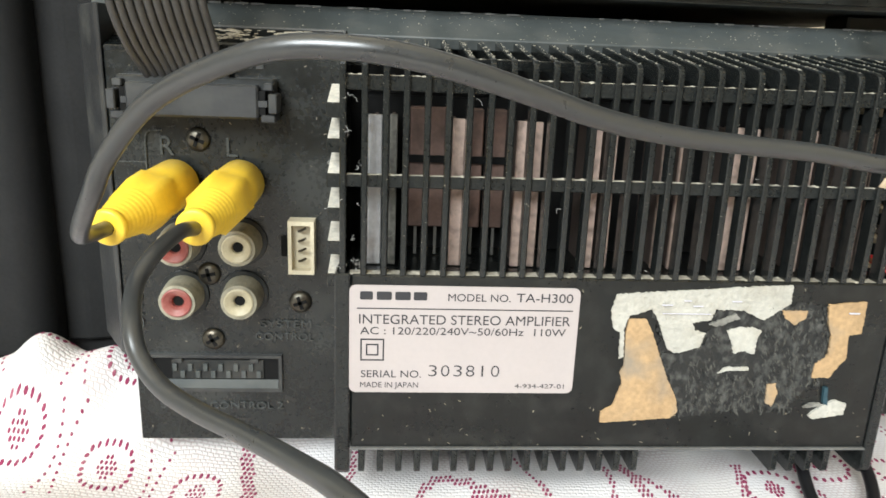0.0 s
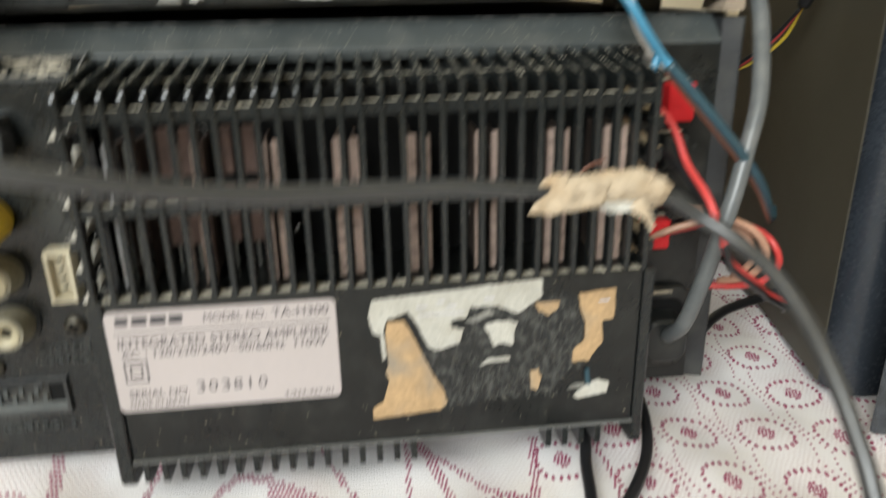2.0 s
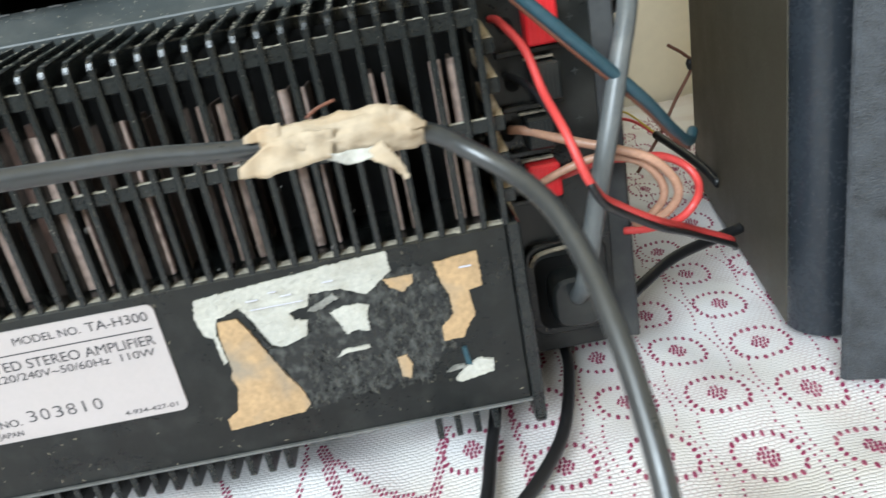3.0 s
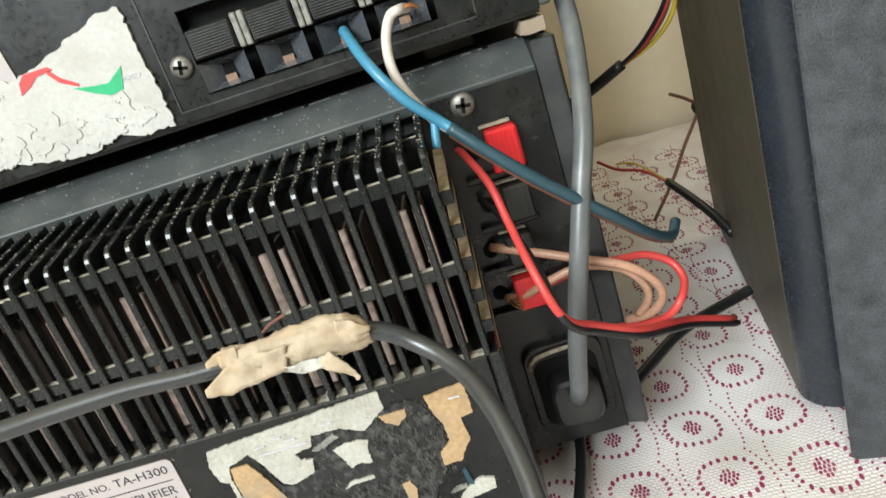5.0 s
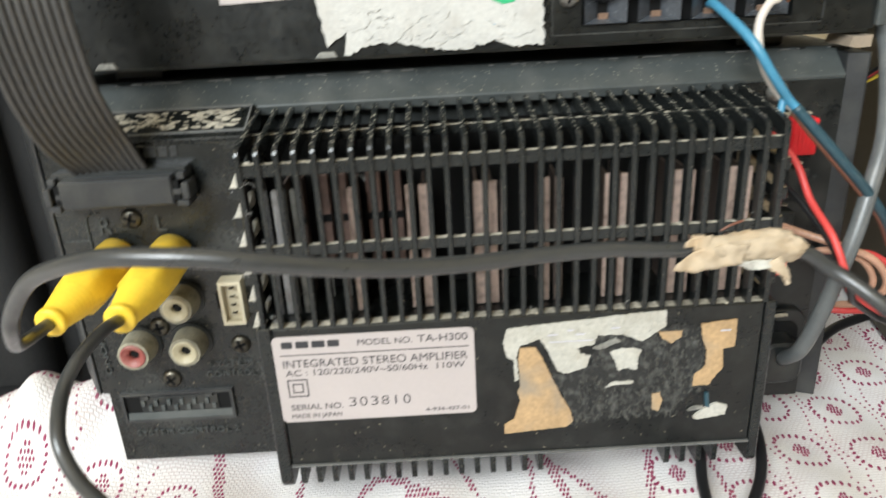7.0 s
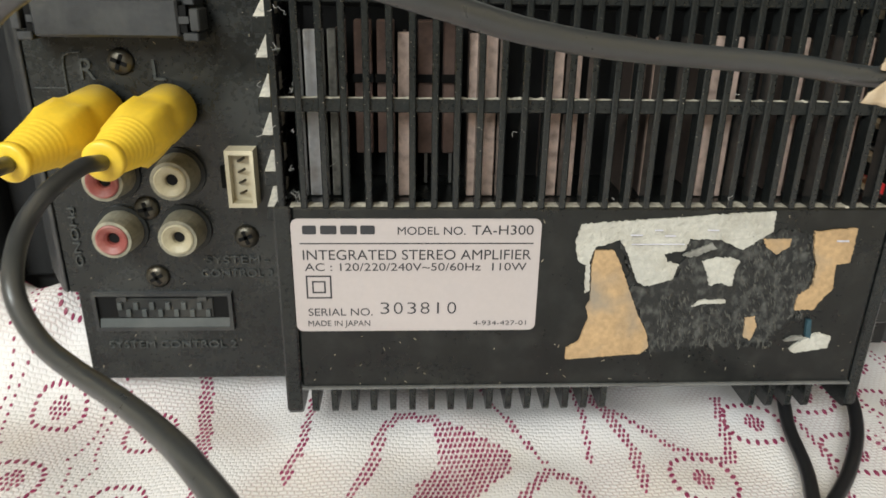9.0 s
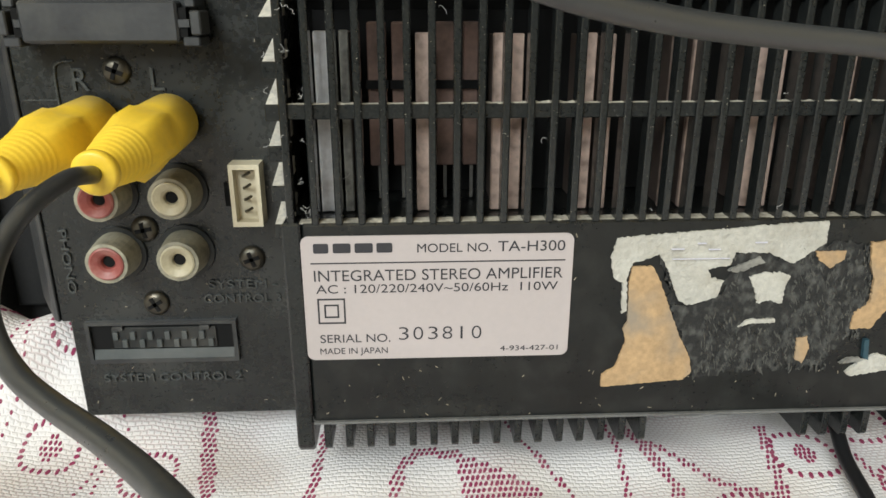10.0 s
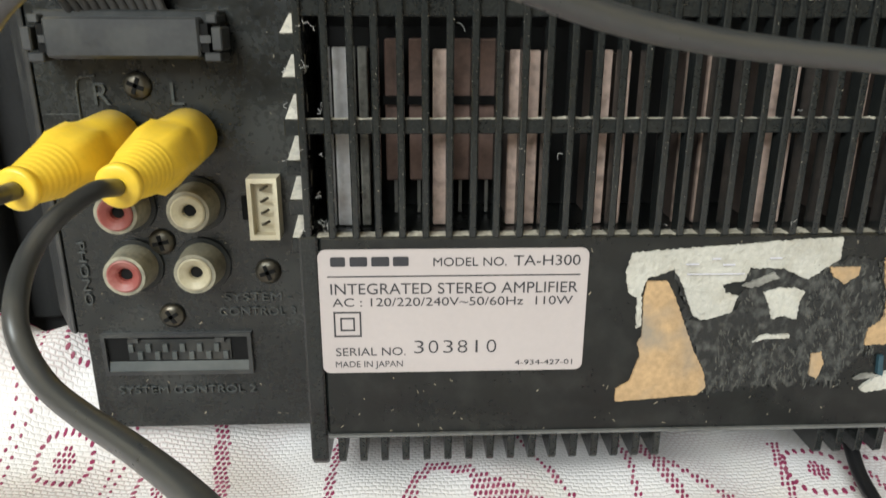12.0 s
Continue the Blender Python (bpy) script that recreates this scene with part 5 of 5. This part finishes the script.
def cloth_material():
    """White cotton: rows of plump stitches with slightly rosy gaps, faint stains and fuzz."""
    m = bpy.data.materials.new("woven_cloth")
    m.use_nodes = True
    n, l = m.node_tree.nodes, m.node_tree.links
    b = n["Principled BSDF"]
    b.inputs["Roughness"].default_value = 0.95
    b.inputs["Sheen Weight"].default_value = 0.15
    tc = n.new("ShaderNodeTexCoord")
    wob = n.new("ShaderNodeTexNoise")
    wob.inputs["Scale"].default_value = 200
    ws = n.new("ShaderNodeVectorMath")
    ws.operation = "SCALE"
    ws.inputs["Scale"].default_value = 0.0019
    ad = n.new("ShaderNodeVectorMath")
    l.new(tc.outputs["Object"], wob.inputs["Vector"])
    l.new(wob.outputs["Color"], ws.inputs[0])
    l.new(tc.outputs["Object"], ad.inputs[0])
    l.new(ws.outputs["Vector"], ad.inputs[1])
    br = n.new("ShaderNodeTexBrick")
    br.inputs["Scale"].default_value = 1.0
    br.inputs["Brick Width"].default_value, br.inputs["Row Height"].default_value = 0.0019, 0.00125
    br.inputs["Mortar Size"].default_value, br.inputs["Mortar Smooth"].default_value = 0.00045, 1.0
    l.new(ad.outputs["Vector"], br.inputs["Vector"])
    fuzz = n.new("ShaderNodeTexNoise")
    fuzz.inputs["Scale"].default_value, fuzz.inputs["Detail"].default_value = 2600, 3
    l.new(tc.outputs["Object"], fuzz.inputs["Vector"])
    hgt = n.new("ShaderNodeMath")
    hgt.operation = "MULTIPLY_ADD"
    hgt.inputs[1].default_value = 0.5
    l.new(fuzz.outputs["Fac"], hgt.inputs[0])
    l.new(br.outputs["Fac"], hgt.inputs[2])
    stain = n.new("ShaderNodeTexNoise")
    stain.inputs["Scale"].default_value, stain.inputs["Detail"].default_value = 30, 6
    l.new(tc.outputs["Object"], stain.inputs["Vector"])
    sr = n.new("ShaderNodeValToRGB")
    sr.color_ramp.elements[0].color, sr.color_ramp.elements[0].position = (0.72, 0.695, 0.69, 1), 0.48
    sr.color_ramp.elements[1].color, sr.color_ramp.elements[1].position = (0.64, 0.59, 0.525, 1), 0.85
    l.new(stain.outputs["Fac"], sr.inputs["Fac"])
    # open weave comes and goes over the cloth
    zone = n.new("ShaderNodeTexNoise")
    zone.inputs["Scale"].default_value, zone.inputs["Detail"].default_value = 34, 1
    l.new(tc.outputs["Object"], zone.inputs["Vector"])
    zr = n.new("ShaderNodeMapRange")
    zr.inputs["From Min"].default_value, zr.inputs["From Max"].default_value = 0.46, 0.60
    zr.inputs["To Min"].default_value, zr.inputs["To Max"].default_value = 0.12, 1.0
    l.new(zone.outputs["Fac"], zr.inputs["Value"])
    gap = n.new("ShaderNodeMath")
    gap.operation = "MULTIPLY"
    l.new(br.outputs["Fac"], gap.inputs[0])
    l.new(zr.outputs["Result"], gap.inputs[1])
    mix = n.new("ShaderNodeMix")
    mix.data_type, mix.blend_type = "RGBA", "MULTIPLY"
    l.new(gap.outputs[0], mix.inputs["Factor"])
    l.new(sr.outputs["Color"], mix.inputs["A"])
    mix.inputs["B"].default_value = (0.80, 0.72, 0.72, 1)
    l.new(mix.outputs["Result"], b.inputs["Base Color"])
    bp = n.new("ShaderNodeBump")
    bp.inputs["Strength"].default_value, bp.inputs["Distance"].default_value, bp.invert = 0.42, 0.0004, True
    l.new(hgt.outputs[0], bp.inputs["Height"])
    l.new(bp.outputs["Normal"], b.inputs["Normal"])
    return m


def axis_lines(lo, f0, f1, hi, fine, coarse):
    return np.concatenate([np.arange(lo, f0, coarse), np.arange(f0, f1, fine), np.arange(f1, hi + coarse / 2, coarse)])


gx, gy = axis_lines(-0.70, -0.15, 0.31, 0.90, 0.0012, 0.012), axis_lines(-0.45, -0.12, 0.40, 0.414, 0.0012, 0.012)
CX, CY = np.meshgrid(gx, gy, indexing="ij")


def waves(x, y):
    return 0.0011 * np.sin(43 * x + 19 * y + 1.0) + 0.0008 * np.sin(97 * y - 31 * x) + 0.0006 * np.sin(150 * x + 70 * y) + 0.0005 * np.sin(61 * x - 133 * y + 2)


def bump_at(x, y, cx, cy, sx, sy, ang=0.0):
    c, s = math.cos(ang), math.sin(ang)
    u, v = (x - cx) * c + (y - cy) * s, -(x - cx) * s + (y - cy) * c
    return np.exp(-(u / sx) ** 2 - (v / sy) ** 2)


def cloth_height(x, y):
    """The cloth lies in soft waves and is bunched up beside and under the amplifier's edge."""
    z = waves(x, y) - 0.002
    z = z + (0.033 + 0.0022 * np.sin(190 * x + 60 * y) + 0.0016 * np.sin(330 * x - 90 * y + 1)) * bump_at(x, y, -0.096, 0.042, 0.048, 0.022, 0.1) + 0.007 * bump_at(x, y, -0.10, -0.010, 0.030, 0.02)
    return z + 0.0065 * bump_at(x, y, 0.03, 0.055, 0.12, 0.025) + 0.004 * bump_at(x, y, 0.07, 0.012, 0.05, 0.010, 0.1)


CZ = cloth_height(CX, CY)
# maroon stitches: a staggered lattice picked by the drawn figures, and rings counted out stitch by stitch
U, V = 0.00138, 0.00185
LI, LJ = np.meshgrid(np.arange(-115, 225), np.arange(-65, 130), indexing="ij")
PX, PY = LI * U + 0.5 * U * (LJ % 2), LJ * V
PR = np.zeros(PX.shape, bool)
STITCHES = []
rs = random.Random(58)


def stitch(x, y, length, width, angle):
    STITCHES.append((x + rs.uniform(-0.0001, 0.0001), y + rs.uniform(-0.00012, 0.00012), length * rs.uniform(0.85, 1.1), width * rs.uniform(0.85, 1.15), angle + rs.uniform(-0.12, 0.12)))


def ring(cx, cy, r):
    n, f = 22, 1.22 if r > 0.008 else 1.0
    for k in range(n):
        a = 2 * math.pi * (k + 0.5) / n
        c, s = math.cos(a), math.sin(a)
        d = r / (abs(c) ** 2.6 + abs(s) ** 2.6) ** (1 / 2.6)
        flat = abs(c) > 0.8
        stitch(cx + d * c, cy + d * s, (0.0021 if flat else 0.0026) * f, 0.0011 * f, 0.75 if flat else 1.40)
    for row, count in ((-2, 2), (-1, 4), (0, 5), (1, 4), (2, 2)):
        for k in range(count):
            stitch(cx + (k - (count - 1) / 2) * 0.0013, cy + row * 0.0016, 0.0016 * f, 0.0009 * f, 1.35)


def dots(cx, cy, half, lean):
    """A double row of small stitches between two rings, opening towards its ends."""
    n = 5
    for k in range(-n, n + 1):
        f = k / n
        for side in (-1, 1):
            stitch(cx + lean * f * half + side * (0.0011 + 0.0022 * f * f), cy + f * half + side * 0.0005, 0.0013, 0.0009, 1.2)


def stroke(points, w):
    for (ax, ay), (bx, by) in zip(points, points[1:]):
        dx, dy = bx - ax, by - ay
        t = np.clip(((PX - ax) * dx + (PY - ay) * dy) / (dx * dx + dy * dy), 0, 1)
        np.logical_or(PR, np.hypot(PX - ax - t * dx, PY - ay - t * dy) < max(w / 2, 0.0009), out=PR)


def hatch(points):
    inside = np.zeros(PX.shape, bool)
    n = len(points)
    for i in range(n):
        (x1, y1), (x2, y2) = points[i], points[(i + 1) % n]
        cross = (y1 > PY) != (y2 > PY)
        inside ^= cross & (PX < (x2 - x1) * (PY - y1) / ((y2 - y1) if y2 != y1 else 1e-9) + x1)
    np.logical_or(PR, inside, out=PR)


for i in range(-4, 6):
    for j in range(-3, 13):
        x, y = 0.182 + 0.0268 * i + 0.0015 * j * -1, 0.0200 - 0.0042 * i + 0.0283 * j
        if x > 0.150 and -0.12 < y < 0.385:
            ring(x, y, 0.0088)
        x, y = -0.046 - 0.0275 * i, 0.0100 + 0.0060 * i + 0.0283 * j
        if x < -0.035 and -0.12 < y < 0.25:
            ring(x, y, 0.0070)
for x, y in ((0.1325, 0.0095), (0.1090, -0.0125), (0.1360, -0.0310), (0.1120, -0.0480)):
    ring(x, y, 0.0086)
for j in range(-3, 13):
    for i in range(-4, 6):
        x, y = 0.1955 + 0.0268 * i, 0.0200 - 0.0042 * i + 0.0283 * j
        if x > 0.150 and -0.11 < y < 0.375:
            dots(x, y, 0.0125, -0.05)
        x, y = -0.0600 - 0.0275 * i, 0.0110 + 0.0060 * i + 0.0283 * j
        if x < -0.035 and -0.11 < y < 0.23:
            dots(x, y, 0.0125, 0.08)
for ox, oy in ((0, 0), (0.036, -0.046), (-0.030, -0.052)):
    hatch([(ox + 0.036, oy + 0.012), (ox + 0.046, oy + 0.007), (ox + 0.058, oy + 0.0005), (ox + 0.0565, oy - 0.009), (ox + 0.048, oy - 0.018), (ox + 0.039, oy - 0.024), (ox + 0.029, oy - 0.019), (ox + 0.031, oy - 0.013), (ox + 0.037, oy - 0.005)])
    stroke([(ox + 0.012, oy - 0.020), (ox + 0.0155, oy - 0.013), (ox + 0.019, oy - 0.004), (ox + 0.0215, oy + 0.008), (ox + 0.026, oy + 0.0145), (ox + 0.036, oy + 0.0115)], 0.0034)
    stroke([(ox + 0.056, oy - 0.026), (ox + 0.060, oy - 0.018), (ox + 0.067, oy - 0.008), (ox + 0.074, oy - 0.012), (ox + 0.078, oy - 0.024)], 0.0034)
for pts, w in (([(0.0, 0.040), (0.0, 0.025), (-0.0015, -0.001)], 0.0026), ([(-0.003, -0.001), (-0.0045, -0.010)], 0.0030), ([(0.050, 0.034), (0.054, 0.021), (0.060, 0.008), (0.067, -0.004)], 0.0018), ([(0.081, 0.030), (0.0815, 0.015), (0.080, -0.003)], 0.0018), ([(0.086, 0.026), (0.089, 0.014), (0.093, 0.000), (0.092, -0.015)], 0.0034),
               ([(0.088, 0.019), (0.097, 0.010), (0.105, 0.001), (0.1175, -0.005)], 0.0026), ([(0.1255, 0.022), (0.120, -0.005)], 0.0032), ([(-0.0350, 0.034), (-0.0330, 0.022), (-0.0285, 0.002), (-0.026, -0.02)], 0.0040), ([(-0.024, -0.020), (-0.020, -0.036), (-0.026, -0.05)], 0.0030), ([(0.146, 0.03), (0.147, 0.0), (0.143, -0.03), (0.146, -0.07)], 0.0020)):
    stroke(pts, w)
for x, y in zip(PX[PR], PY[PR]):
    stitch(x, y, 0.0020, 0.00098, 1.15)
nx, ny = CX.shape
me = bpy.data.meshes.new("tablecloth")
idx = np.arange(nx * ny).reshape(nx, ny)
quads = np.stack([idx[:-1, :-1], idx[1:, :-1], idx[1:, 1:], idx[:-1, 1:]], -1).reshape(-1, 4)
me.vertices.add(nx * ny)
me.vertices.foreach_set("co", np.stack([CX, CY, CZ], -1).ravel())
me.loops.add(quads.size)
me.loops.foreach_set("vertex_index", quads.ravel().astype(np.int32))
me.polygons.add(len(quads))
me.polygons.foreach_set("loop_start", np.arange(0, quads.size, 4, dtype=np.int32))
me.update(calc_edges=True)
me.shade_smooth()
me.materials.append(cloth_material())
cloth = tagged(new("tablecloth", me), "white woven cotton cloth with maroon rings and paisley pattern", "tablecloth")
# each stitch is a plump six-sided pad lying on the cloth
M_stitch = material("maroon_yarn", (0.25, 0.026, 0.080), 0.9, vary=0.35, scale=300, bump=0.6, bump_scale=2600, bump_dist=0.0002, dirt=(0.42, 0.17, 0.21), dirt_amount=0.6, dirt_scale=160)
sx, sy, sl, sw, sa = np.array(STITCHES).T
keep = (sx > -0.15) & (sx < 0.31) & (sy > -0.12) & (sy < 0.39)
sx, sy, sl, sw, sa = (q[keep, None] for q in (sx, sy, sl, sw, sa))
du, dv = np.array([-0.5, -0.25, 0.25, 0.5, 0.25, -0.25]), np.array([0, -0.5, -0.5, 0, 0.5, 0.5])
rings_xyz = []
for scale, lift in ((1.0, -0.0002), (0.72, 0.00022)):
    u, v = du * sl * scale, dv * sw * scale
    x, y = sx + u * np.cos(sa) - v * np.sin(sa), sy + u * np.sin(sa) + v * np.cos(sa)
    rings_xyz.append(np.stack([x, y, cloth_height(x, y) + lift], -1))
verts = np.concatenate(rings_xyz, 1).reshape(-1, 3)
base = 12 * np.arange(len(sx))
faces = [tuple(b0 + 6 + k for k in range(6)) for b0 in base.tolist()]
faces += [(b0 + k, b0 + (k + 1) % 6, b0 + 6 + (k + 1) % 6, b0 + 6 + k) for b0 in base.tolist() for k in range(6)]
sm = bpy.data.meshes.new("stitches")
sm.from_pydata(verts.tolist(), [], faces)
sm.materials.append(M_stitch)
sob = new("stitches", sm)
sob.parent = cloth
tagged(sob, "maroon woven stitches", kind="stuff")
